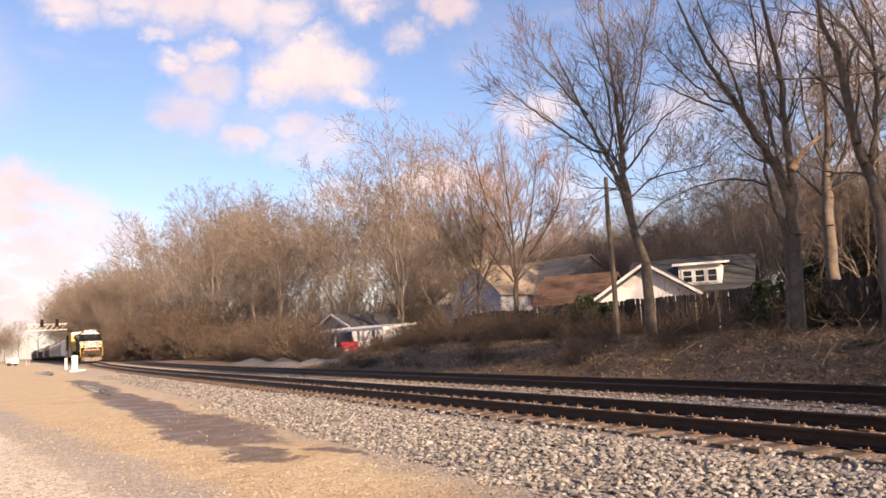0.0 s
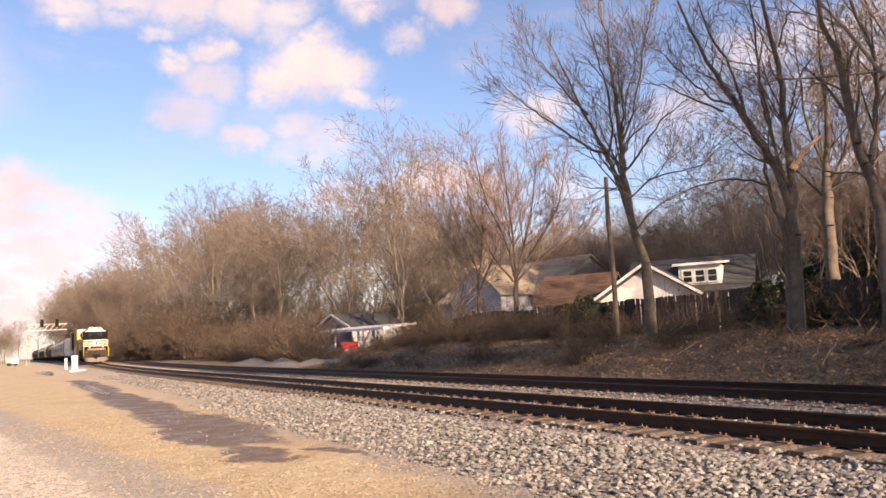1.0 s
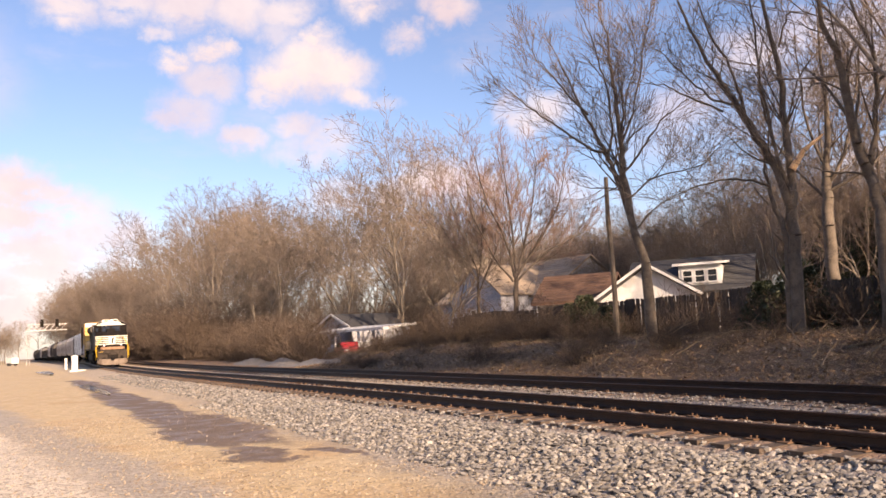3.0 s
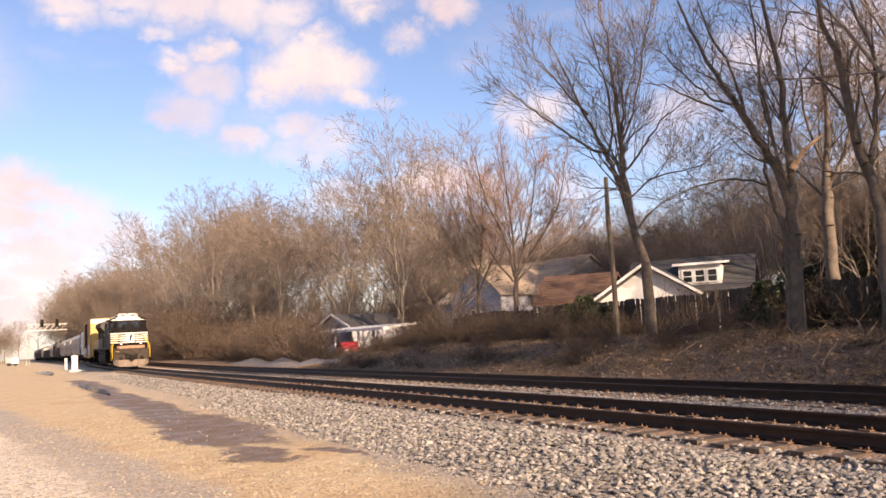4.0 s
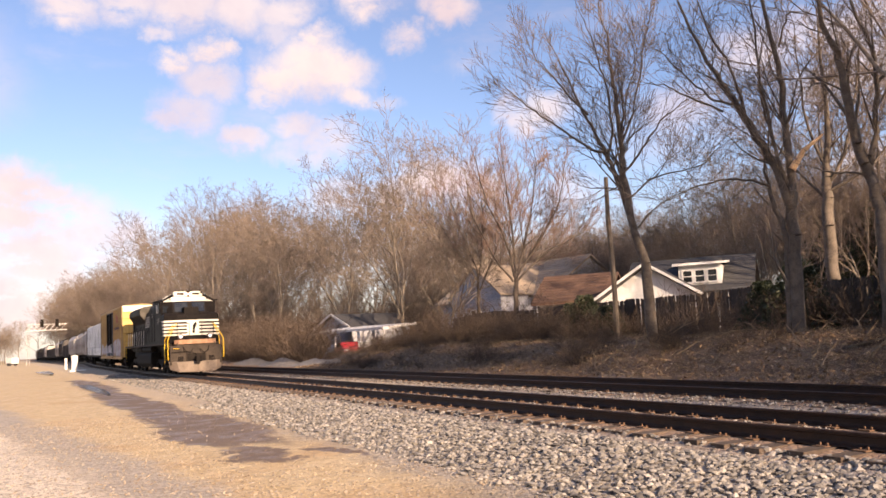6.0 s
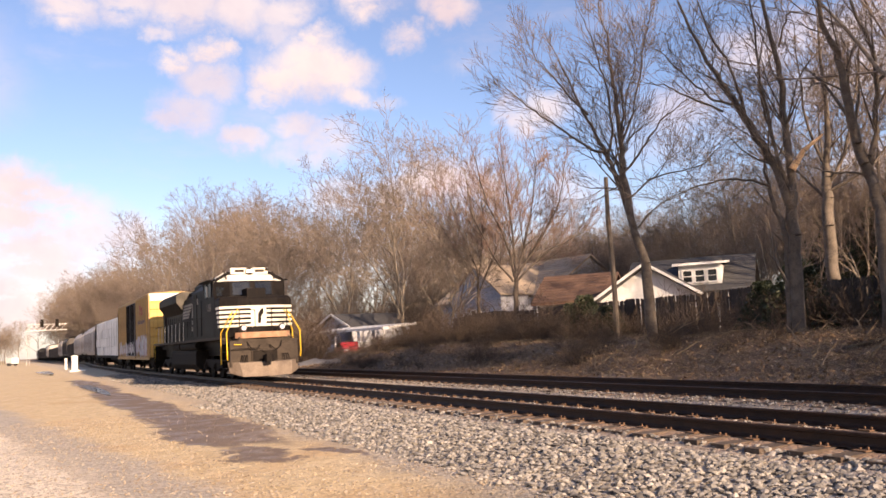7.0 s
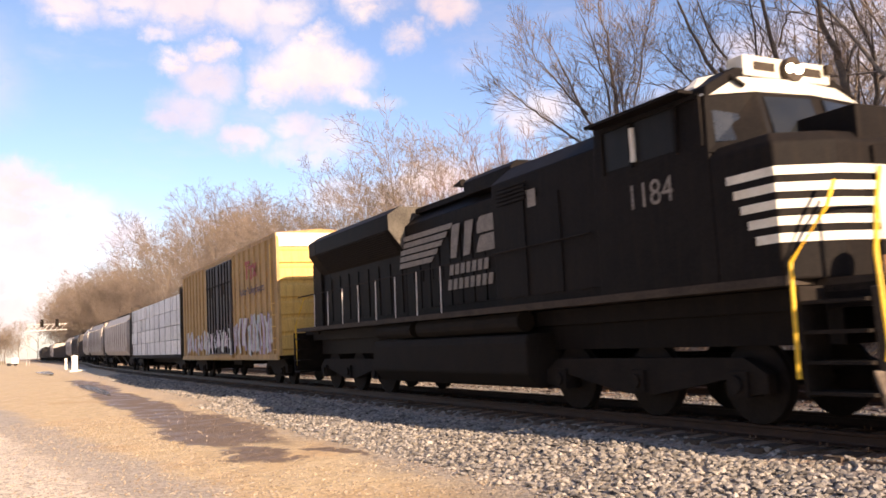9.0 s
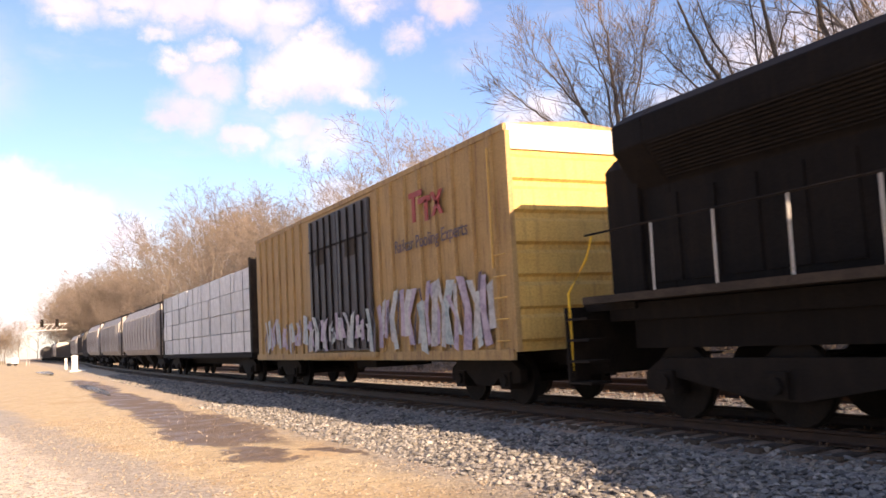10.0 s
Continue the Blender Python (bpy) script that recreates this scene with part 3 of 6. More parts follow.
def build_locomotive():
    loco = thing("locomotive", "black diesel locomotive with white nose stripes and yellow handrails", "locomotive")
    # underframe and walkway
    s = Shape()
    s.box(-18.4, 0.9, -1.05, 1.05, 1.42, 1.68)
    s.box(-18.0, 0.2, -0.9, 0.9, 1.0, 1.42)
    part("underframe", s, BLACK, loco)
    s = Shape()
    s.box(-18.4, 0.0, -1.56, 1.56, 1.70, 1.81)
    part("walkway", s, GRIME, loco, "dusty brown walkway edge")
    # long hood, in the sections that differ
    s = Shape()
    s.along_x(hood_section(0.92, 1.76, 4.28, 0.28), -11.6, -6.6)
    part("engine_hood", s, BLACK, loco, bevel=0.02)
    for i in range(9):
        x = -11.2 + 0.5 * i
        for y in (-1, 1):
            s = Shape().box(x, x + 0.42, min(y * 0.92, y * 0.945), max(y * 0.92, y * 0.945), 2.0, 3.45)
            s.box(x + 0.05, x + 0.1, min(y * 0.945, y * 0.965), max(y * 0.945, y * 0.965), 2.6, 2.85)
            part("hood_door", s, BLACK, loco)
    s = Shape()
    s.box(-11.4, -7.4, -0.7, 0.7, 4.28, 4.40)
    s.box(-9.6, -8.2, -0.32, 0.32, 4.40, 4.52)
    for x in (-10.8, -10.0):
        s.disc((x, 0, 4.42), (0, 0, 1), 0.42, 0.1, 20)
    part("roof_housing", s, BLACK, loco)
    # equipment cabinet behind the cab, nearly full width
    s = Shape()
    s.along_x(hood_section(1.42, 1.76, 4.42, 0.36), -6.6, -3.35)
    part("equipment_cabinet", s, BLACK, loco, bevel=0.02)
    for y in (-1, 1):
        for x in (-6.3, -5.25, -4.2):
            part("cabinet_panel", Shape().box(x, x + 0.8, min(y * 1.42, y * 1.445), max(y * 1.42, y * 1.445), 1.95, 3.6), BLACK, loco)
    s = Shape()
    for y in (-1, 1):
        for i in range(5):
            s.box(-6.35, -5.4, min(y * 1.445, y * 1.47), max(y * 1.445, y * 1.47), 3.62 + 0.07 * i, 3.66 + 0.07 * i)
    part("louvre", s, BLACK, loco)
    # flared radiator section at the rear
    s = Shape()
    low = [(-0.92, 1.76), (-0.92, 3.35), (-1.36, 3.92), (-1.36, 4.30), (-1.05, 4.50), (1.05, 4.50), (1.36, 4.30), (1.36, 3.92), (0.92, 3.35), (0.92, 1.76)]
    s.along_x(low, -17.0, -11.6)
    s.loft([[(-17.73, y * (1.0 if abs(z) < 3.4 else 0.97), z) for y, z in low], [(-17.0, y, z) for y, z in low]])
    part("radiator_hood", s, BLACK, loco, bevel=0.02)
    for i in range(3):
        part("radiator_fan", Shape().disc((-16.2 + 1.7 * i, 0, 4.53), (0, 0, 1), 0.68, 0.08, 24), UNDER, loco)
    for y in (-1, 1):
        s = Shape()
        for i in range(11):
            z = 3.42 + 0.045 * i
            yy = 0.94 + 0.44 * (z - 3.35) / 0.57
            s.box(-16.9, -11.75, min(y * yy, y * (yy + 0.03)), max(y * yy, y * (yy + 0.03)), z, z + 0.02)
        part("radiator_grille", s, UNDER, loco)
    part("rear_hood", Shape().along_x([(-1.0, 1.76), (-1.0, 3.75), (-0.8, 3.95), (0.8, 3.95), (1.0, 3.75), (1.0, 1.76)], -18.35, -17.6), BLACK, loco, bevel=0.02)
    for y in (-1, 1):
        for i in range(8):
            part("hood_door", Shape().box(-17.4 + 0.72 * i, -16.85 + 0.72 * i, min(y * 0.92, y * 0.945), max(y * 0.92, y * 0.945), 1.95, 3.2), BLACK, loco)
    # cab
    s = Shape()
    s.loft([[(-3.35, y, z) for y, z in ((-1.55, 1.76), (-1.55, 3.55), (-1.50, 4.32), (-0.95, 4.62), (0.95, 4.62), (1.50, 4.32), (1.55, 3.55), (1.55, 1.76))],
            [(-1.0, y, z) for y, z in ((-1.55, 1.76), (-1.55, 3.55), (-1.50, 4.32), (-0.95, 4.62), (0.95, 4.62), (1.50, 4.32), (1.55, 3.55), (1.55, 1.76))]])
    cab = part("cab", s, BLACK, loco, bevel=0.02)
    for y in (-1, 1):
        for x0, x1 in ((-3.05, -2.5), (-2.35, -1.6)):
            part("side_window", Shape().box(x0, x1, min(y * 1.50, y * 1.548), max(y * 1.50, y * 1.548), 3.60, 4.18), DARKGLASS, cab, "dark side window")
        s = Shape()
        for x in (-3.1, -2.45, -1.55, -1.1):
            s.box(x - 0.03, x + 0.03, min(y * 1.54, y * 1.575), max(y * 1.54, y * 1.575), 3.55, 4.22)
        s.box(-3.1, -1.1, min(y * 1.54, y * 1.575), max(y * 1.54, y * 1.575), 4.18, 4.24)
        part("window_frame", s, BLACK, cab)
        part("window_post", Shape().box(-2.42, -2.36, min(y * 1.55, y * 1.60), max(y * 1.55, y * 1.60), 3.62, 4.1), WHITE, cab, "pale window post")
        part("sun_visor", Shape().box(-3.2, -1.2, min(y * 1.54, y * 1.78), max(y * 1.54, y * 1.78), 4.26, 4.30), BLACK, cab)
    # raked windscreen band and cream brow
    s = Shape()
    s.loft([[(-1.0, -1.55, 3.45), (-0.55, -0.95, 3.45), (-0.42, 0, 3.45), (-0.55, 0.95, 3.45), (-1.0, 1.55, 3.45), (-1.3, 1.4, 3.45), (-1.3, -1.4, 3.45)],
            [(-1.02, -1.52, 4.20), (-0.72, -0.95, 4.20), (-0.62, 0, 4.20), (-0.72, 0.95, 4.20), (-1.02, 1.52, 4.20), (-1.3, 1.4, 4.20), (-1.3, -1.4, 4.20)]])
    part("cab_front", s, BLACK, loco)
    for y in (-1, 1):
        s = Shape()
        s.loft([[(-0.945, y * 1.46, 3.58), (-0.57, y * 0.90, 3.58), (-0.60, y * 0.90, 3.56), (-0.98, y * 1.46, 3.56)],
                [(-0.985, y * 1.45, 4.14), (-0.70, y * 0.90, 4.14), (-0.74, y * 0.90, 4.16), (-1.02, y * 1.45, 4.16)]])
        part("windscreen_corner", s, GLASS, loco, "reflecting corner windscreen")
        s = Shape()
        s.loft([[(-0.53, y * 0.85, 3.58), (-0.42, y * 0.12, 3.58), (-0.46, y * 0.12, 3.56), (-0.57, y * 0.85, 3.56)],
                [(-0.68, y * 0.85, 4.14), (-0.58, y * 0.12, 4.14), (-0.63, y * 0.12, 4.16), (-0.73, y * 0.85, 4.16)]])
        part("windscreen", s, GLASS, loco, "dark reflecting windscreen")
    s = Shape()
    ring0 = [(-1.05, -1.53, 4.20), (-0.70, -0.97, 4.20), (-0.60, 0, 4.20), (-0.70, 0.97, 4.20), (-1.05, 1.53, 4.20), (-1.4, 1.5, 4.20), (-1.4, -1.5, 4.20)]
    ring1 = [(-1.30, -1.40, 4.40), (-0.98, -0.92, 4.48), (-0.92, 0, 4.50), (-0.98, 0.92, 4.48), (-1.30, 1.40, 4.40), (-1.5, 1.4, 4.40), (-1.5, -1.4, 4.40)]
    ring2 = [(-1.6, -1.02, 4.64), (-1.45, -0.85, 4.66), (-1.42, 0, 4.67), (-1.45, 0.85, 4.66), (-1.6, 1.02, 4.64), (-1.7, 1.0, 4.64), (-1.7, -1.0, 4.64)]
    s.loft([ring0, ring1, ring2])
    part("cab_brow", s, CREAM, loco, "cream-painted cab brow")
    for y in (-0.45, 0.45):
        b = part("number_board", Shape().box(-1.28, -0.98, y - 0.37, y + 0.37, 4.52, 4.80), CREAM, loco, "pale number board", bevel=0.02)
        part("number_bar", Shape().box(-0.979, -0.972, y - 0.2, y + 0.2, 4.60, 4.72), GRIME, b, "grey bars in place of digits")
    lamp = part("headlight", Shape().disc((-0.95, -0.0, 4.64), (1, 0, 0), 0.17, 0.16, 20), GRIME, loco)
    for y in (-0.085, 0.085):
        part("lamp_glass", Shape().disc((-0.865, y, 4.64), (1, 0, 0), 0.06, 0.03, 16), LAMP, lamp, "lit headlight")
    s = Shape()
    s.box(-1.0, -0.9, 0.7, 0.8, 4.66, 4.78)
    for i in range(3):
        s.tube([(-1.9, -0.25 + 0.25 * i, 4.74), (-1.45, -0.25 + 0.25 * i, 4.78)], 0.05, 8, 0.10)
    part("horn", s, GRIME, loco)
    s = Shape()
    for y in (-1.05, -0.5, 0.5, 1.05):
        s.tube([(-0.80, y, 4.30), (-1.15, y * 1.02, 4.62)], 0.03, 6)
    part("brow_grab", s, UNDER, loco)
    # short nose: slightly faceted front
    def nose_ring(z, back=0.0, narrow=0.0):
        w = 1.55 - narrow
        return [(-1.0, -w, z), (-0.02 - back, -w, z), (0.28 - back, -0.85, z), (0.36 - back, 0, z), (0.28 - back, 0.85, z), (-0.02 - back, w, z), (-1.0, w, z)]
    s = Shape()
    s.loft([nose_ring(1.76), nose_ring(3.36), nose_ring(3.50, 0.12, 0.10)])
    nose = part("nose", s, BLACK, loco, bevel=0.03)
    part("nose_seam", Shape().box(0.335, 0.375, -0.33, 0.33, 1.9, 3.3), BLACK, nose, "nose door")
    part("nose_hatch", Shape().box(-0.7, 0.30, -0.46, 0.36, 3.3, 3.82), BLACK, nose, "raised nose door housing", bevel=0.02)
    for i in range(5):
        z = 2.19 + 0.195 * i
        s = Shape()
        out = 0.006
        ring = [(-0.75 + 0.16 * (4 - i) * 0.6, -1.55 - out), (-0.02, -1.55 - out), (0.28 + out, -0.85 - out), (0.36 + out, -0.33), (0.36 - 0.02, -0.33), (0.26, -0.85), (-0.04, -1.54), (-0.75 + 0.16 * (4 - i) * 0.6, -1.54)]
        for d in (1, -1):
            part("stripe", Shape().loft([[(x, d * y, zz) for x, y in ring] for zz in (z, z + 0.105)]), CREAM, nose, "white nose stripe")
    part("crest_panel", Shape().box(0.372, 0.384, -0.33, 0.33, 2.19, 3.07), CREAM, nose, "white crest panel")
    s = Shape()
    s.loft([[(x, 0.06 + y, 2.63 + z) for y, z in ((-0.10, -0.3), (0.02, -0.32), (0.05, -0.05), (0.16, 0.18), (0.12, 0.34), (0.02, 0.26), (-0.08, 0.1))] for x in (0.384, 0.392)])
    part("crest", s, BLACK, nose, "dark emblem shape")
    part("nose_plate", Shape().box(0.285, 0.30, -0.62, -0.42, 3.18, 3.24), WHITE, nose, "small white plate")
    for y in (-0.6, 0.6):
        d = part("ditch_light", Shape().disc((0.98, y * 1.35, 2.12), (1, 0, 0), 0.14, 0.2, 18), GRIME, loco)
        part("lamp_glass", Shape().disc((1.085, y * 1.35, 2.12), (1, 0, 0), 0.10, 0.02, 18), DIM_LAMP, d, "dimmed ditch light")
    # front platform, anticlimber, steps, pilot and plough
    s = Shape()
    s.box(0.0, 1.15, -1.05, 1.05, 1.60, 1.76)
    part("front_platform", s, GRIME, loco)
    s = Shape()
    s.loft([[(0.95, -1.15, z), (1.22, -0.95, z), (1.30, 0, z), (1.22, 0.95, z), (0.95, 1.15, z)] for z in (1.70, 1.94)])
    part("anticlimber", s, RUST, loco, "rust-brown anticlimber beam")
    s = Shape()
    s.box(0.95, 1.15, -1.42, 1.42, 0.55, 1.62)
    s.box(1.15, 1.22, -0.55, 0.55, 0.62, 1.2)
    part("pilot_plate", s, GRIME, loco, "dusty dark pilot plate", bevel=0.02)
    s = Shape()
    s.loft([[(0.95, -1.50, 0.75), (1.40, -1.1, 0.72), (1.62, 0, 0.70), (1.40, 1.1, 0.72), (0.95, 1.50, 0.75), (0.9, 1.45, 0.75), (0.9, -1.45, 0.75)],
            [(1.05, -1.42, 0.30), (1.55, -1.0, 0.14), (1.78, 0, 0.12), (1.55, 1.0, 0.14), (1.05, 1.42, 0.30), (0.95, 1.38, 0.30), (0.95, -1.38, 0.30)]])
    part("snow_plough", s, PLOUGH, loco, "dust-brown steel plough", bevel=0.015)
    coupler(loco, 1.15, 1)
    for y in (-0.95, -0.85, -0.75, 0.75, 0.85, 0.95):
        part("air_hose", Shape().tube([(1.16, y, 1.0), (1.3, y, 0.98), (1.36, y * 1.02, 0.85), (1.34, y * 1.05, 0.72)], 0.022, 7), UNDER, loco, "black rubber air hose")
    for y in (-0.2, 0.2):
        part("cable", Shape().tube([(1.16, y * 3.6, 1.55), (1.34, y * 3.2, 1.32), (1.38, y * 2.0, 1.18), (1.24, y, 1.4)], 0.022, 7), UNDER, loco, "black jumper cable")
    part("coupler_pocket", Shape().box(1.15, 1.26, -0.5, 0.5, 0.62, 1.16), UNDER, loco, "dark coupler pocket", bevel=0.02)
    part("cut_lever", Shape().tube([(1.22, -1.4, 1.22), (1.3, -1.3, 1.28), (1.3, -0.3, 1.28), (1.36, 0.0, 1.1)], 0.018, 6), UNDER, loco)
    part("pilot_grab", Shape().tube([(1.16, -1.25, 1.45), (1.24, -1.25, 1.45), (1.24, -0.98, 1.45), (1.16, -0.98, 1.45)], 0.018, 6), YELLOW, loco, "yellow grab iron")
    for y in (-1, 1):
        s = Shape()
        for i in range(4):
            z = 0.48 + 0.33 * i
            s.box(0.15, 0.95, min(y * 1.12, y * 1.52), max(y * 1.12, y * 1.52), z, z + 0.04)
        s.box(0.1, 0.14, min(y * 1.1, y * 1.52), max(y * 1.1, y * 1.52), 0.45, 1.68)
        part("steps", s, UNDER, loco)
        s = Shape()
        s.tube([(0.05, y * 1.54, 0.65), (0.08, y * 1.54, 1.95), (0.42, y * 1.28, 2.55), (0.40, y * 1.1, 2.85)], 0.024, 8)
        part("handrail", s, YELLOW, loco, "yellow step handrail")
        s = Shape()
        s.tube([(1.12, y * 1.52, 0.85), (1.18, y * 1.54, 1.0), (1.14, y * 1.54, 1.95), (1.0, y * 1.24, 2.55), (0.9, y * 1.0, 2.9)], 0.024, 8)
        part("handrail", s, YELLOW, loco, "yellow step handrail")
        s = Shape()
        s.tube([(1.1, y * 1.0, 1.94), (1.1, y * 1.0, 2.85)], 0.022, 6)
        s.tube([(1.1, y * 1.0, 2.85), (1.1, y * 0.35, 2.85), (1.12, y * 0.35, 1.94)], 0.022, 6)
        part("front_rail", s, UNDER, loco)
        # side handrail with light posts
        s = Shape()
        s.tube([(-18.3, y * 1.5, 2.75), (-3.6, y * 1.5, 2.78)], 0.018, 6)
        part("side_rail", s, UNDER, loco)
        for i in range(8):
            x = -16.8 + 1.16 * i
            part("stanchion", Shape().tube([(x, y * 1.52, 1.72), (x, y * 1.5, 2.76)], 0.013, 6), WHITE, loco, "pale handrail post")
        s = Shape()
        s.tube([(-18.95, y * 1.4, 0.6), (-18.9, y * 1.45, 1.9), (-18.45, y * 1.4, 2.4), (-18.4, y * 1.3, 2.75)], 0.022, 8)
        part("handrail", s, YELLOW, loco, "yellow step handrail")
        s = Shape()
        for i in range(4):
            s.box(-18.95, -18.4, min(y * 1.1, y * 1.5), max(y * 1.1, y * 1.5), 0.48 + 0.33 * i, 0.52 + 0.33 * i)
        s.box(-18.98, -18.94, min(y * 1.1, y * 1.5), max(y * 1.1, y * 1.5), 0.45, 1.68)
        part("steps", s, UNDER, loco)
    s = Shape()
    s.box(-19.0, -17.73, -1.1, 1.1, 1.6, 1.74)
    s.box(-19.05, -18.9, -1.42, 1.42, 0.6, 1.62)
    part("rear_platform", s, UNDER, loco)
    coupler(loco, -19.0, -1)
    # fuel tank, air tanks, trucks
    s = Shape()
    s.along_x([(-1.45, 1.30), (-1.50, 1.15), (-1.50, 0.62), (-1.25, 0.36), (1.25, 0.36), (1.50, 0.62), (1.50, 1.15), (1.45, 1.30)], -12.5, -5.6)
    part("fuel_tank", s, TANK, loco, "dusty brown fuel tank", bevel=0.04)
    for y in (-1.28, 1.28):
        for x0, x1 in ((-12.4, -10.4), (-10.1, -5.9)):
            part("air_tank", Shape().tube([(x0, y, 1.52), (x0 + 0.1, y, 1.52), (x1 - 0.1, y, 1.52), (x1, y, 1.52)], 0.19, 14), TANK, loco)
    truck(loco, -3.2, (-1.95, 0.0, 1.95), 0.53)
    truck(loco, -15.2, (-1.95, 0.0, 1.95), 0.53)
    # markings: plain shapes for the railway's mark, bars for its name, the readable running number
    for y, turn in ((-1, 0), (1, 180)):
        side = Matrix.Translation((-2.14, y * 1.556, 3.11)) @ Euler((math.pi / 2, 0, math.pi * (turn / 180))).to_matrix().to_4x4()
        lettering("1184", 0.50, FADED, loco, side, "running_number", "pale running number", 0.95)
        yy0, yy1 = min(y * 0.965, y * 0.975), max(y * 0.965, y * 0.975)
        for i in range(5):
            z = 3.0 + 0.155 * i
            part("speed_bar", Shape().along_y([(-11.85 + 0.04 * i, z), (-10.1 + 0.24 * i, z), (-10.0 + 0.24 * i, z + 0.115), (-11.82 + 0.04 * i, z + 0.115)], yy0, yy1), FADED, loco, "faded white speed bar")
        for x, tall in ((-9.2, 0.0), (-8.62, 0.0)):
            part("mark_slab", Shape().along_y([(x, 2.98), (x + 0.26, 2.98), (x + 0.50, 3.68), (x + 0.14, 3.68)], yy0, yy1), FADED, loco, "faded white slanted slab")
        for z in (2.98, 3.36):
            part("mark_slab", Shape().along_y([(-8.06 + 0.06 * (z > 3), z), (-7.3, z), (-7.14, z + 0.1), (-7.10, z + 0.26), (-7.2, z + 0.33), (-7.85, z + 0.33), (-7.98, z + 0.2)], yy0, yy1), FADED, loco, "faded white rounded slab")
        for z, x0, count in ((2.62, -9.28, 7), (2.31, -9.38, 8)):
            for i in range(count):
                x = x0 + 0.246 * i
                part("name_bar", Shape().along_y([(x, z), (x + 0.17, z), (x + 0.22, z + 0.22), (x + 0.05, z + 0.22)], yy0, yy1), FADED, loco, "faded bar in place of a letter")
        part("side_notice", Shape().box(-5.35, -5.1, min(y * 1.445, y * 1.452), max(y * 1.445, y * 1.452), 3.45, 3.75), FADED, loco, "small faded notice")
    # radiator housing's dusty forward face, colour lightened as sunlit; raised roof box, roof horn
    part("radiator_front", Shape().along_x([(-0.94, 3.40), (-1.35, 3.93), (-1.35, 4.29), (-1.04, 4.49), (1.04, 4.49), (1.35, 4.29), (1.35, 3.93), (0.94, 3.40)], -11.6, -11.57), SUNLIT_DUSTY, loco, "dusty front of the radiator housing in a painted sunlit tone")
    part("roof_box", Shape().along_x(hood_section(0.95, 4.2, 4.60, 0.12), -8.5, -6.6), BLACK, loco, bevel=0.02)
    horn = part("roof_horn", Shape().tube([(-9.2, -0.5, 4.28), (-9.2, -0.5, 4.56)], 0.03, 6), UNDER, loco, "black air horn cluster")
    for dy in (-0.16, 0.0, 0.16):
        part("bell", Shape().tube([(-9.4, -0.5 + dy, 4.6), (-9.0, -0.5 + dy, 4.6)], 0.03, 8, 0.09), UNDER, horn)
    return loco


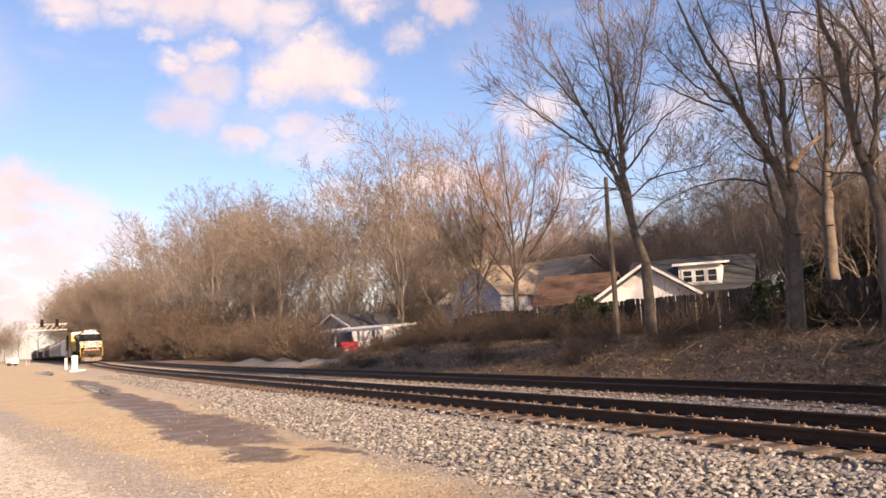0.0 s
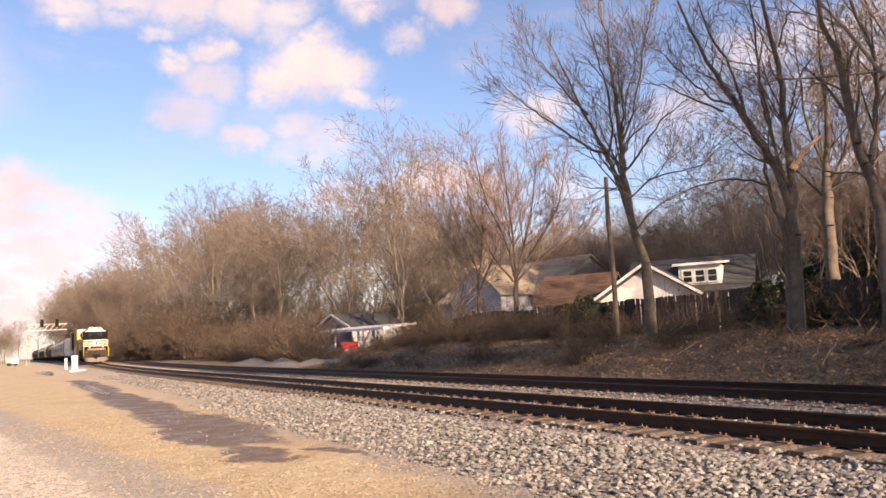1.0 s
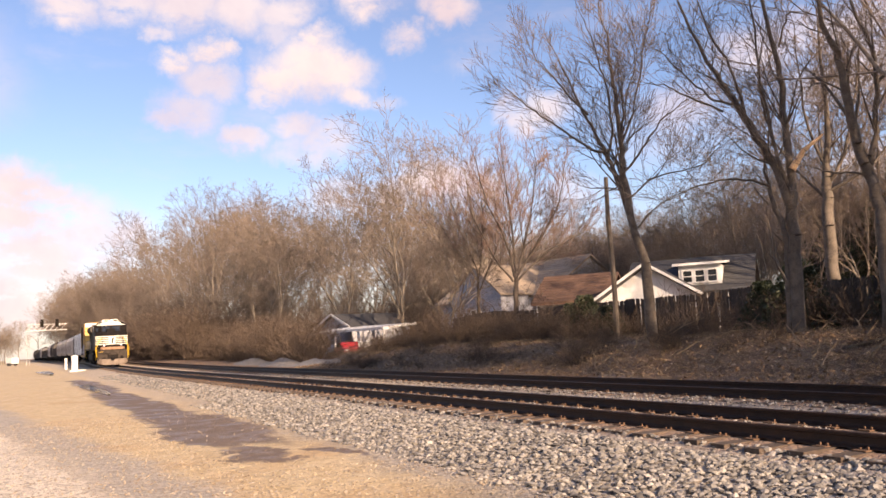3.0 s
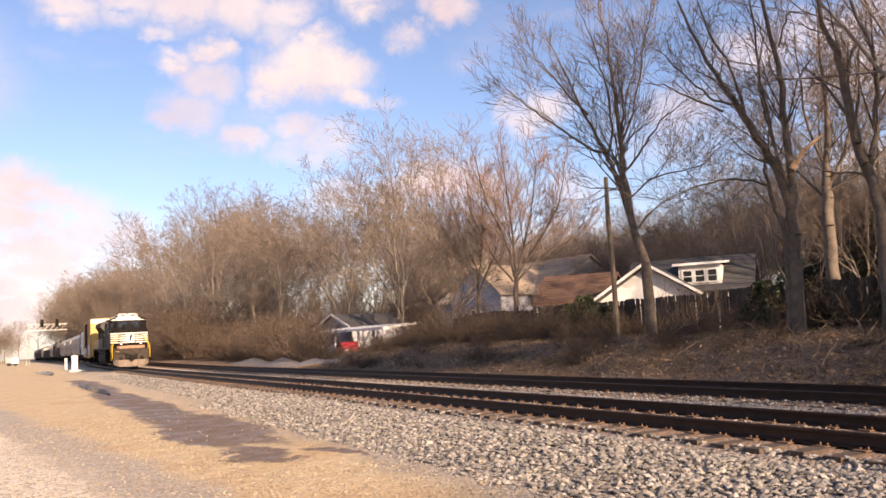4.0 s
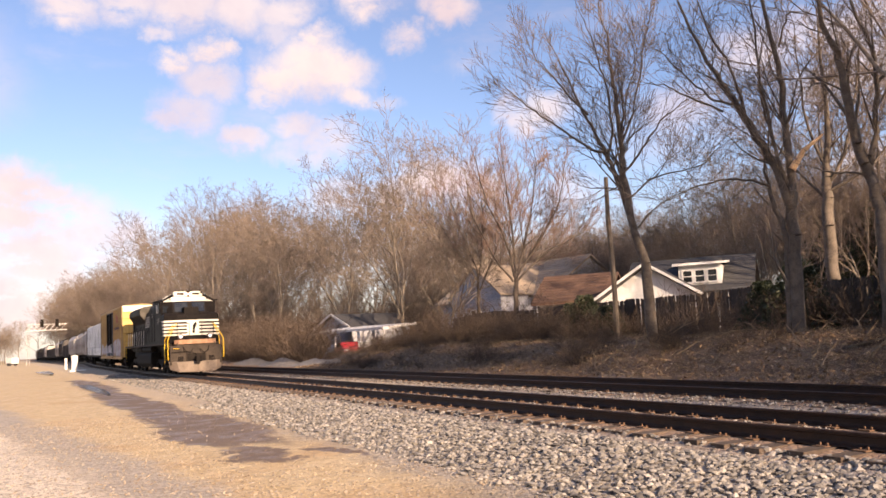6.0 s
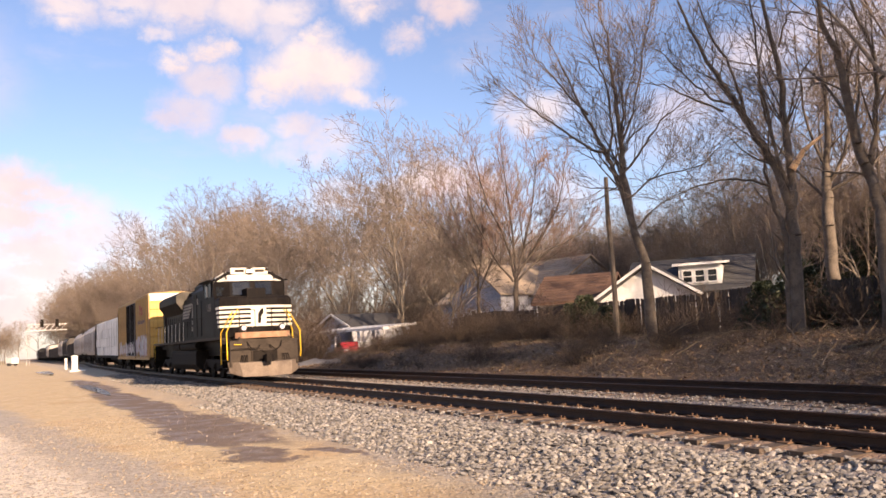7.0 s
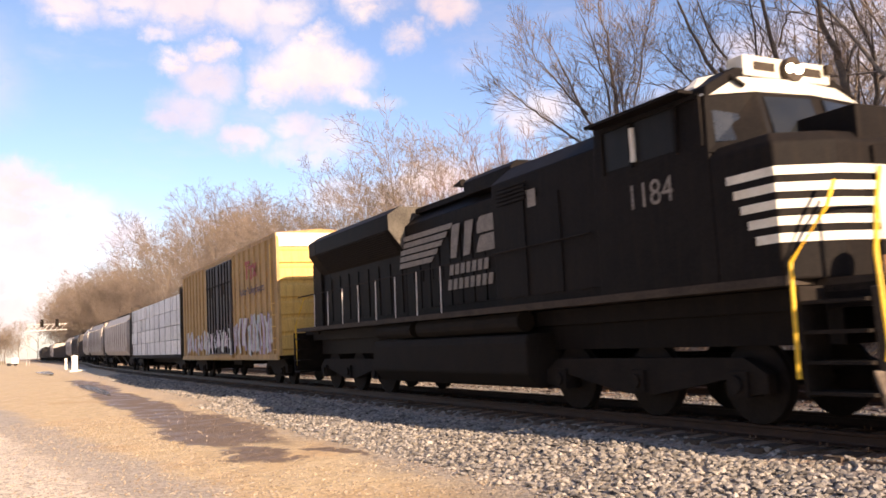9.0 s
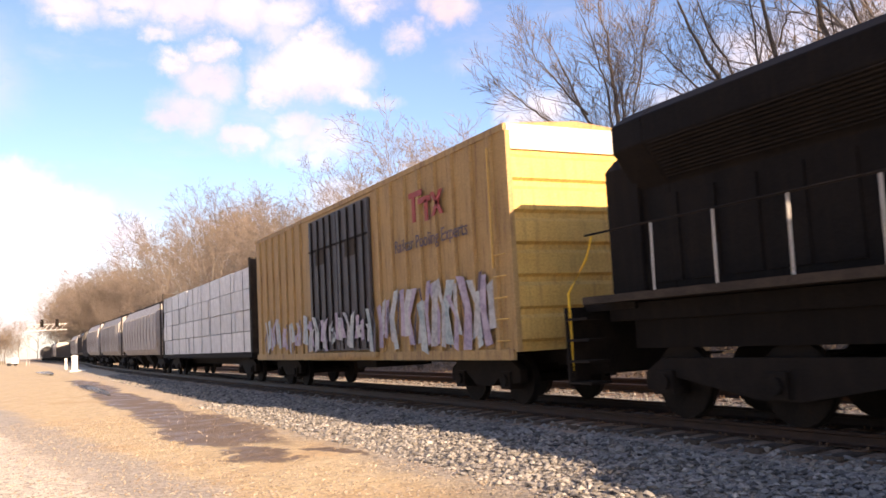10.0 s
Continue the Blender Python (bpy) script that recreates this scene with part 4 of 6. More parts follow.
def build_boxcar():
    car = thing("boxcar", "yellow high-cube boxcar with graffiti along its lower side", "freight car", "train cars")
    L, w, z0, z1 = 17.1, 1.56, 1.0, 5.06
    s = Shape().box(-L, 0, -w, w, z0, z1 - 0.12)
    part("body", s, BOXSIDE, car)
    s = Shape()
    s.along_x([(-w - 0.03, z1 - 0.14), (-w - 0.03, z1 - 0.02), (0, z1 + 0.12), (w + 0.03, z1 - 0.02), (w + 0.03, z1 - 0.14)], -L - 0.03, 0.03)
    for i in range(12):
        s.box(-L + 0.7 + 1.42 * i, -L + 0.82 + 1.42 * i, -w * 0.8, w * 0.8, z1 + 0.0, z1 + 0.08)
    part("roof", s, BOXSIDE, car, "weathered roof in the side's shaded tone, with cross seams")
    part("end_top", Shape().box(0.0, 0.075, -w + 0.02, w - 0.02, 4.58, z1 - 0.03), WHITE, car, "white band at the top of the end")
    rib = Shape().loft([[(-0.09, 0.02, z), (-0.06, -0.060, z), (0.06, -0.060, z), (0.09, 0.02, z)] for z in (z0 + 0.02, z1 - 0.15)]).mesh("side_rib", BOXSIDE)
    for y in (-1, 1):
        for i in range(22):
            x = -0.5 - 0.762 * i
            if -11.2 < x < -6.1:
                continue
            ob = part("side_rib", rib, None, car)
            ob.matrix_basis = pose(x, y * (w + 0.004), 0, 0, 0, 0 if y < 0 else 180)
        for x0, x1 in ((-8.55, -6.33), (-10.9, -8.6)):
            d = part("plug_door", Shape().box(x0, x1, min(y * w, y * (w + 0.09)), max(y * w, y * (w + 0.09)), z0 + 0.1, z1 - 0.25), DOOR, car, "dark plug door with locking rods", bevel=0.02)
            for x in (x0 + 0.35, x0 + 0.9, x0 + 1.45, x0 + 1.95):
                part("locking_rod", Shape().tube([(x, y * (w + 0.12), z0 + 0.15), (x, y * (w + 0.12), z1 - 0.3)], 0.028, 6), UNDER, d)
            s = Shape()
            for z in (1.6, 3.9):
                s.box(x0 + 0.05, x1 - 0.05, min(y * (w + 0.09), y * (w + 0.12)), max(y * (w + 0.09), y * (w + 0.12)), z, z + 0.06)
            part("rod_guides", s, UNDER, d)
            s = Shape()
            s.box(x0 + 0.6, x0 + 1.3, min(y * (w + 0.09), y * (w + 0.1)), max(y * (w + 0.09), y * (w + 0.1)), 3.5, 3.9)
            part("door_notice", s, GRIME, d, "faded pale notice")
        s = Shape().box(-11.2, -6.0, min(y * w, y * (w + 0.16)), max(y * w, y * (w + 0.16)), z0 - 0.06, z0 + 0.06)
        part("door_track", s, BOXSIDE, car)
        s = Shape().box(-L, 0, min(y * w, y * (w + 0.06)), max(y * w, y * (w + 0.06)), z0 - 0.14, z0 + 0.05)
        part("side_sill", s, BOXSIDE, car)
        # lettering and spray paint on the side
        face = Matrix.Translation((-3.1, y * (w + 0.068), 3.36)) @ Euler((math.pi / 2, 0, 0 if y < 0 else math.pi)).to_matrix().to_4x4()
        lettering("Railcar Pooling Experts", 0.40, SPRAY_C, car, face, "slogan", "dark slogan lettering", 0.92)
        s = Shape()
        yy0, yy1 = min(y * (w + 0.058), y * (w + 0.072)), max(y * (w + 0.058), y * (w + 0.072))
        s.box(-3.95, -3.3, yy0, yy1, 4.33, 4.45)
        s.box(-3.8, -3.65, yy0, yy1, 3.8, 4.35)
        s.box(-3.5, -2.9, yy0, yy1, 4.15, 4.27)
        s.box(-3.2, -3.05, yy0, yy1, 3.75, 4.2)
        s.along_y([(-2.9, 3.8), (-2.75, 3.8), (-2.35, 4.3), (-2.5, 4.3)], yy0, yy1)
        s.along_y([(-2.5, 3.8), (-2.35, 3.8), (-2.75, 4.3), (-2.9, 4.3)], yy0, yy1)
        part("car_mark", s, SPRAY_D, car, "red angular mark")
        rng = random.Random(11)
        # sprayed slanting strokes, pale over dark, overlapping along the lower side
        x = -0.75
        n = 0
        while x > -15.9:
            wide = rng.uniform(0.16, 0.34)
            top = (2.38 if x > -6.2 else 2.05) + rng.uniform(-0.35, 0.14)
            base = rng.uniform(1.06, 1.45)
            out = w + 0.070 + 0.0004 * (n % 9) + (0.075 if -11.1 < x < -6.0 else 0)
            lean = rng.uniform(-0.28, 0.22)
            mat, label = ((SPRAY_E, "white sprayed stroke"), (SPRAY_A, "lilac sprayed stroke"), (SPRAY_C, "dark sprayed stroke"), (SPRAY_B, "pale blue sprayed stroke"), (SPRAY_E, "white sprayed stroke"), (SPRAY_C, "dark sprayed stroke"), (SPRAY_A, "lilac sprayed stroke"))[n % 7]
            if mat is SPRAY_C:
                wide *= 0.35
            mid, kink = (top + base) / 2, rng.uniform(-0.16, 0.16)
            pts = [(x, base), (x + wide, base + rng.uniform(-0.1, 0.1)), (x + wide * 0.8 + kink, mid), (x + wide + lean, top), (x + lean, top + rng.uniform(-0.12, 0.05)), (x + kink, mid + 0.1)]
            part("spray_stroke", Shape().along_y(pts, min(y * out, y * (out + 0.003)), max(y * out, y * (out + 0.003))), mat, car, label)
            x -= rng.uniform(0.13, 0.24)
            n += 1
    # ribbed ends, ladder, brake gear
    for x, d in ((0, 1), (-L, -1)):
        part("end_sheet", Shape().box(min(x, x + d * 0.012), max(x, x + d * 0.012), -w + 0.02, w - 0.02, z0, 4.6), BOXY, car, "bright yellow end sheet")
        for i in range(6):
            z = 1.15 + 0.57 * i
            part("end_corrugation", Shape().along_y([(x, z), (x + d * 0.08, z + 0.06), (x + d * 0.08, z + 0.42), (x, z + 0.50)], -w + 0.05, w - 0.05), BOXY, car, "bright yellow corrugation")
    for y in (-w + 0.02, w - 0.02):
        part("corner_post", Shape().box(-0.02, 0.09, y - 0.05, y + 0.05, z0, z1 - 0.15), BOXSIDE, car)
    s = Shape()
    for i in range(5):
        s.tube([(-0.5, -w - 0.08, 1.2 + 0.38 * i), (-0.08, -w - 0.08, 1.2 + 0.38 * i)], 0.014, 5)
        s.tube([(0.14, w - 0.6, 1.2 + 0.38 * i), (0.14, w - 0.15, 1.2 + 0.38 * i)], 0.014, 5)
    s.tube([(-0.5, -w - 0.08, 2.5), (-0.5, -w - 0.08, 4.7)], 0.02, 5)
    part("ladder", s, BOXY, car)
    s = Shape()
    s.box(-L + 0.1, -0.1, -0.35, 0.35, 0.75, 1.0)
    s.box(-9.6, -8.2, -0.8, 0.8, 0.62, 0.95)
    s.box(-0.6, 0.6, -0.3, 0.3, 0.7, 1.0)
    s.tube([(-11.5, 0.6, 0.75), (-10.0, 0.6, 0.75)], 0.2, 12)
    part("underframe", s, UNDER, car)
    coupler(car, 0.35, 1)
    coupler(car, -L - 0.2, -1)
    for x in (-2.0, -L + 2.0):
        truck(car, x, (-0.88, 0.88), 0.46)
    return car


def build_lumber_car():
    car = thing("centerbeam_flatcar", "centerbeam flatcar loaded with white-wrapped lumber packs", "freight car", "train cars")
    L = 20.4
    s = Shape()
    s.box(-L, 0, -1.45, 1.45, 0.95, 1.12)
    s.box(-L, 0, -0.3, 0.3, 0.6, 0.95)
    part("deck", s, UNDER, car)
    s = Shape()
    for x in (-0.12, -L):
        s.box(x, x + 0.12, -1.45, 1.45, 1.12, 4.65)
        for y in (-1.45, -0.75, 0.0, 0.65, 1.35):
            s.box(x - 0.06, x + 0.18, y, y + 0.1, 1.12, 4.65)
    part("bulkhead", s, GRIME, car, "rusty end bulkhead")
    s = Shape()
    s.box(-L, 0, -0.12, 0.12, 4.35, 4.65)
    for i in range(14):
        s.box(-L + 0.7 + 1.45 * i, -L + 0.82 + 1.45 * i, -0.08, 0.08, 1.12, 4.4)
    part("center_beam", s, GRIME, car)
    pack = Shape().box(-1.23, 1.23, -0.62, 0.62, -0.385, 0.385).mesh("lumber_pack", WRAP)
    rng = random.Random(5)
    for i in range(8):
        for j in range(4):
            for y in (-0.78, 0.78):
                ob = part("lumber_pack", pack, None, car)
                ob.matrix_basis = pose(-L + 1.5 + 2.485 * i, y + rng.uniform(-0.03, 0.03), 1.53 + 0.80 * j, 0, rng.uniform(-0.3, 0.3), rng.uniform(-0.5, 0.5))
    for i in range(10):
        x = -L + 1.2 + 2.0 * i
        part("tie_down_strap", Shape().tube([(x, -1.44, 1.1), (x, -1.44, 4.3), (x, -0.1, 4.5)], 0.009, 4), GRIME, car)
    coupler(car, 0.0, 1)
    coupler(car, -L, -1)
    for x in (-2.2, -L + 2.2):
        truck(car, x, (-0.88, 0.88), 0.46)
    return car


def build_hopper(L, mat, label, top=4.55):
    car = thing("covered_hopper", label, "freight car", "train cars")
    s = Shape()
    side = [(-1.25, 1.15), (-1.55, 1.5), (-1.60, 2.6), (-1.55, 3.7), (-1.1, top - 0.25), (-0.5, top - 0.1), (0.5, top - 0.1), (1.1, top - 0.25), (1.55, 3.7), (1.60, 2.6), (1.55, 1.5), (1.25, 1.15)]
    s.loft([[(-L + 0.9, y * 0.97, max(z, 2.2)) for y, z in side], [(-L + 1.2, y, z) for y, z in side], [(-1.2, y, z) for y, z in side], [(-0.9, y * 0.97, max(z, 2.2)) for y, z in side]])
    part("body", s, mat, car)
    s = Shape()
    s.box(-L + 0.3, -0.3, -0.55, 0.55, top, top + 0.04)
    for i in range(5):
        x = -L + 2 + (L - 4) * i / 4
        s.disc((x, 0, top + 0.05), (0, 0, 1), 0.45, 0.14, 16)
    part("running_board", s, GRIME, car, "roof walkway with hatches")
    s = Shape()
    for x in (-L + 0.15, -0.15):
        s.box(x - 0.1, x + 0.1, -1.4, 1.4, 1.0, 1.15)
        for y in (-1.35, 1.35):
            s.tube([(x, y, 1.0), (x, y, 3.2)], 0.05, 6)
            s.tube([(x, y, 3.2), (x + (0.9 if x < -1 else -0.9), y * 0.9, top - 0.3)], 0.05, 6)
        for i in range(6):
            s.tube([(x, -1.35, 1.3 + 0.35 * i), (x, -0.85, 1.3 + 0.35 * i)], 0.02, 5)
    s.box(-L, 0, -0.3, 0.3, 0.75, 1.05)
    part("end_frame", s, GRIME, car)
    n = 3
    for i in range(n):
        x = -L + 4.2 + (L - 8.4) * i / (n - 1)
        s = Shape()
        s.loft([[(x - 1.6, -1.2, 1.5), (x + 1.6, -1.2, 1.5), (x + 1.6, 1.2, 1.5), (x - 1.6, 1.2, 1.5)], [(x - 0.4, -0.5, 0.45), (x + 0.4, -0.5, 0.45), (x + 0.4, 0.5, 0.45), (x - 0.4, 0.5, 0.45)]])
        part("discharge_chute", s, UNDER, car)
    post_mesh = Shape().tube([(0, -1.57, 1.5), (0, -1.62, 2.6), (0, -1.57, 3.7)], 0.03, 4).mesh("side_post", mat)
    for i in range(12):
        for turn in (0, 180):
            ob = part("side_post", post_mesh, None, car)
            ob.matrix_basis = pose(-L + 1.5 + (L - 3) * i / 11, 0, 0, 0, 0, turn)
    coupler(car, 0.0, 1)
    coupler(car, -L, -1)
    for x in (-1.9, -L + 1.9):
        truck(car, x, (-0.88, 0.88), 0.46)
    return car


def build_gondola(L):
    car = thing("gondola", "sooty dark open gondola", "freight car", "train cars")
    s = Shape()
    for y in (-1.5, 1.42):
        s.box(-L, 0, y, y + 0.08, 1.0, 3.2)
    for x in (-L, -0.1):
        s.box(x, x + 0.1, -1.42, 1.42, 1.0, 3.2)
    s.box(-L, 0, -1.42, 1.42, 0.95, 1.05)
    s.box(-L - 0.3, 0.3, -0.3, 0.3, 0.7, 0.95)
    part("body", s, DARKCAR, car)
    post_mesh = Shape().box(-0.05, 0.05, -1.56, -1.50, 1.0, 3.2).mesh("side_post", DARKCAR)
    for i in range(14):
        for turn in (0, 180):
            ob = part("side_post", post_mesh, None, car)
            ob.matrix_basis = pose(-L + 0.3 + (L - 0.6) * i / 13, 0, 0, 0, 0, turn)
    coupler(car, 0.3, 1)
    coupler(car, -L - 0.3, -1)
    for x in (-1.9, -L + 1.9):
        truck(car, x, (-0.88, 0.88), 0.46)
    return car


# each car with the distance of its leading end behind the locomotive's nose, and its length
TRAIN = [(build_locomotive(), 0.0, 17.0), (build_boxcar(), 20.38, 17.1), (build_lumber_car(), 38.9, 20.4)]
for start, length, tone in ((60.6, 18.6, HOPPER), (80.9, 16.8, HOPPER), (99.3, 16.8, HOPPER)):
    TRAIN.append((build_hopper(length, tone, "dusty grey covered hopper with rust streaks"), start, length))
behind = 117.8
for i in range(13):
    length = 15.8
    if i % 5 in (1, 2):
        car = build_hopper(length, DARKCAR if i % 2 else HOPPER, "dark covered hopper far down the train")
    else:
        car = build_gondola(length)
    TRAIN.append((car, behind, length))
    behind += 17.4

# ---- bare winter trees ----
def tubes(segs, mat, name):
    """Tapered prisms for the pieces (p, q, r0, r1, sides) in one mesh."""
    vs, fs = [], []
    for sides in sorted({s[4] for s in segs}):
        part_ = [s for s in segs if s[4] == sides]
        p = np.array([s[0] for s in part_])
        q = np.array([s[1] for s in part_])
        r0 = np.array([s[2] for s in part_])[:, None]
        r1 = np.array([s[3] for s in part_])[:, None]
        d = q - p
        d /= np.linalg.norm(d, axis=1, keepdims=True) + 1e-9
        ref = np.where(np.abs(d[:, 2:3]) < 0.9, np.array([[0, 0, 1.0]]), np.array([[1.0, 0, 0]]))
        a = np.cross(d, ref)
        a /= np.linalg.norm(a, axis=1, keepdims=True)
        b = np.cross(d, a)
        ring = []
        for base, r in ((p, r0), (q, r1)):
            for j in range(sides):
                t = 2 * math.pi * j / sides
                ring.append(base + (a * math.cos(t) + b * math.sin(t)) * r)
        block = np.stack(ring, 1)
        o = len(vs)
        vs.extend(block.reshape(-1, 3).tolist())
        for i in range(len(part_)):
            k = o + i * 2 * sides
            fs.extend((k + j, k + (j + 1) % sides, k + sides + (j + 1) % sides, k + sides + j) for j in range(sides))
    me = bpy.data.meshes.new(name)
    me.from_pydata(vs, [], fs)
    me.materials.append(mat)
    me.polygons.foreach_set("use_smooth", [True] * len(fs))
    return me


LOW, LONG = [0.15], [0.52]
SEGMENTS, SIDES = (7, 6, 5, 3, 2), (8, 6, 4, 3, 3)


def grow(rng, p, d, length, r, level, counts, out, upward, wander, spread, thin):
    n = SEGMENTS[level]
    points = []
    r_end = max(thin, r * (0.35 if level else 0.45))
    for i in range(n):
        d = d + rng.normal(0, wander * (0.6 if level == 0 else 1.0), 3) + np.array([0, 0, upward if level else 0.03])
        d /= np.linalg.norm(d)
        q = p + d * length / n
        a, b = r + (r_end - r) * i / n, r + (r_end - r) * (i + 1) / n
        out[0 if level < 2 else 1].append((p, q, a, b, SIDES[level]))
        points.append((q, d.copy(), b, (i + 1) / n))
        p = q
    if level >= len(counts):
        return
    for c in range(counts[level]):
        u = (0.30 if level else LOW[0]) + (0.70 if level else 1 - LOW[0]) * (c + rng.rand()) / counts[level]
        q, dd, rr, _ = points[min(n - 1, int(u * n))]
        side = np.cross(dd, rng.normal(0, 1, 3))
        side /= np.linalg.norm(side) + 1e-9
        ang = spread * (0.65 + 0.6 * rng.rand())
        nd = dd * math.cos(ang) + side * math.sin(ang)
        nl = length * (0.70 if level == 0 else LONG[0]) * (1.15 - 0.5 * u) * (0.75 + 0.5 * rng.rand())
        grow(rng, q, nd, nl, max(thin, rr * (0.62 if level == 0 else 0.55)), level + 1, counts, out, upward, wander, spread, thin)


def build_tree(seed, height, girth, counts, label, twig=TWIG, forks=1, fork_at=0.3, upward=0.10, wander=0.10, spread=0.75, lean=(0, 0), thin=0.008, bark=BARK, name="bare_tree", group="bare trees along the line"):
    rng = np.random.RandomState(seed)
    out = ([], [])
    if forks == 1:
        grow(rng, np.zeros(3), np.array([lean[0], lean[1], 1.0]), height * 0.72, girth, 0, counts, out, upward, wander, spread, thin)
    else:
        p, d = np.zeros(3), np.array([lean[0], lean[1], 1.0])
        d /= np.linalg.norm(d)
        for i in range(5):
            q = p + d * height * fork_at / 5
            out[0].append((p, q, girth * (1.25 if i == 0 else 1 - 0.04 * i), girth * (0.96 - 0.04 * i), 9))
            p = q
            d = d + rng.normal(0, 0.03, 3)
            d /= np.linalg.norm(d)
        for f in range(forks):
            a = 2 * math.pi * (f + 0.5 * rng.rand()) / forks
            tilt = 0.22 + 0.16 * rng.rand()
            nd = d + np.array([math.cos(a), math.sin(a), 0]) * tilt
            nd /= np.linalg.norm(nd)
            grow(rng, p, nd, height * (1 - fork_at) * (0.72 + 0.2 * rng.rand()), girth * 0.66, 0, counts, out, upward, wander, spread, thin)
    tree = thing(name, label, "tree", group)
    part("trunk", tubes(out[0], bark, "trunk"), None, tree)
    part("crown", tubes(out[1], twig, "crown"), None, tree, "crown of fine leafless twigs")
    return tree


def rooted(x, y, sink=0.1):
    return ground_z(x, y) - sink


def put_tree(tree, x, y, size=1.0, turn=0):
    tree.scale = (size, size, size)
    tree.location = (x, y, rooted(x, y))
    tree.rotation_euler = (0, 0, turn)
    return tree


def again(tree, x, y, size, turn):
    c = copy_thing(tree, Matrix.Translation((x, y, rooted(x, y))) @ Matrix.Rotation(turn, 4, "Z"))
    c.scale = (size, size, size)
    return c


def build_limbed_tree(seed, base, limbs, label, twig=BANK_TWIG, bark=BARK, reach=2.4, counts=(0, 6, 5, 4), every=0.32, spread=0.6, upward=0.09, thin=0.008, torn=None):
    """A tree whose main limbs are led by a few bends each (sideways, height) facing the line; branches and twigs grow from them."""
    rng = np.random.RandomState(seed)
    out = ([], [])
    ground = rooted(*base)
    LONG[0] = 0.66
    for number, (r, bends) in enumerate(limbs):
        drift = rng.uniform(-0.35, 0.35) if number else 0.0
        start = np.array(bends[0], float)
        path = []
        for a in range(len(bends) - 1):
            p0, p1, p2, p3 = (np.array(bends[min(len(bends) - 1, max(0, a + o))], float) for o in (-1, 0, 1, 2))
            for i in range(5):
                u = i / 5
                path.append(0.5 * (2 * p1 + (p2 - p0) * u + (2 * p0 - 5 * p1 + 4 * p2 - p3) * u * u + (3 * p1 - p0 - 3 * p2 + p3) * u ** 3))
        path.append(np.array(bends[-1], float))
        pts = [np.array([q[0], drift * np.linalg.norm(q - start), q[1] - ground]) + (rng.normal(0, 0.025, 3) if 0 < i else 0) for i, q in enumerate(path)]
        tip = max(thin, r * (0.62 if number == 0 else 0.22))
        run = 0.0
        for i in range(len(pts) - 1):
            u = i / (len(pts) - 1)
            a, b = r + (tip - r) * u, r + (tip - r) * (i + 1) / (len(pts) - 1)
            if number == 0 and i == 0:
                a *= 1.3
            out[0].append((pts[i], pts[i + 1], a, b, 8 if r > 0.1 else 6))
            d = pts[i + 1] - pts[i]
            step = np.linalg.norm(d)
            run += step
            if number and u > 0.18:
                while run > every:
                    run -= every
                    side = np.cross(d / step, rng.normal(0, 1, 3))
                    side /= np.linalg.norm(side) + 1e-9
                    ang = spread * (0.6 + 0.7 * rng.rand())
                    nd = d / step * math.cos(ang) + side * math.sin(ang)
                    grow(rng, pts[i], nd, reach * (1.1 - 0.55 * u) * (0.5 + 0.7 * rng.rand()), max(thin, min(0.035, b * 0.38)), 1, counts, out, upward, 0.11, spread, thin)
        if number:
            grow(rng, pts[-1], d / step, reach * 0.6, tip, 1, counts, out, upward, 0.1, spread, thin)
    LONG[0] = 0.52
    tree = thing("bare_tree", label, "tree", "bare trees along the line")
    part("trunk", tubes(out[0], bark, "trunk"), None, tree)
    part("crown", tubes(out[1], twig, "crown"), None, tree, "crown of fine leafless twigs")
    if torn:
        part("torn_limb", Shape().tube([(x, -0.15, z - ground) for x, z in torn], 0.11, 7, 0.03), FRESHWOOD, tree, "pale torn limb")
    tree.matrix_world = Matrix.Translation((base[0], base[1], ground)) @ Matrix.Rotation(math.atan2(-base[0], base[1]), 4, "Z")
    return tree


# the large trees on the bank
build_limbed_tree(21, (-23.3, 20.0), [
    (0.21, [(0.1, 0.5), (0.0, 3.5), (-0.3, 4.9)]), (0.14, [(-0.3, 4.9), (-0.5, 6.8), (-0.5, 7.9), (-0.6, 9.7), (-0.7, 11.2), (-0.7, 12.4)]), (0.12, [(-0.2, 4.3), (-0.6, 6.2), (-1.0, 7.5), (-1.3, 8.3), (-1.8, 9.4), (-2.6, 11.6)]),
    (0.06, [(-1.0, 7.5), (-1.7, 7.9), (-2.7, 8.7), (-3.9, 9.7), (-4.5, 10.3)]), (0.06, [(-1.0, 7.5), (-0.8, 8.3), (-0.8, 9.7), (-1.1, 11.0), (-1.5, 12.3)]), (0.05, [(-1.6, 9.1), (-2.6, 10.4), (-3.4, 11.5)]), (0.05, [(-0.5, 6.8), (0.2, 7.6), (1.1, 8.6), (2.0, 9.1)]),
    (0.05, [(-0.5, 7.9), (0.0, 9.0), (0.5, 11.0), (0.8, 12.2)]), (0.045, [(-0.5, 7.9), (-0.3, 9.4), (0.3, 11.3), (0.2, 12.3)]), (0.04, [(-0.4, 5.9), (0.6, 6.5), (2.0, 6.7), (2.9, 7.3)]), (0.03, [(-0.7, 6.4), (-1.4, 6.0), (-2.0, 5.7)]), (0.03, [(-0.2, 4.8), (0.7, 5.6), (2.0, 6.0)])],
    "tall bare tree with a wide fan of fine branches", reach=2.2, counts=(0, 6, 4), every=0.38, spread=0.62, upward=0.07, thin=0.006)
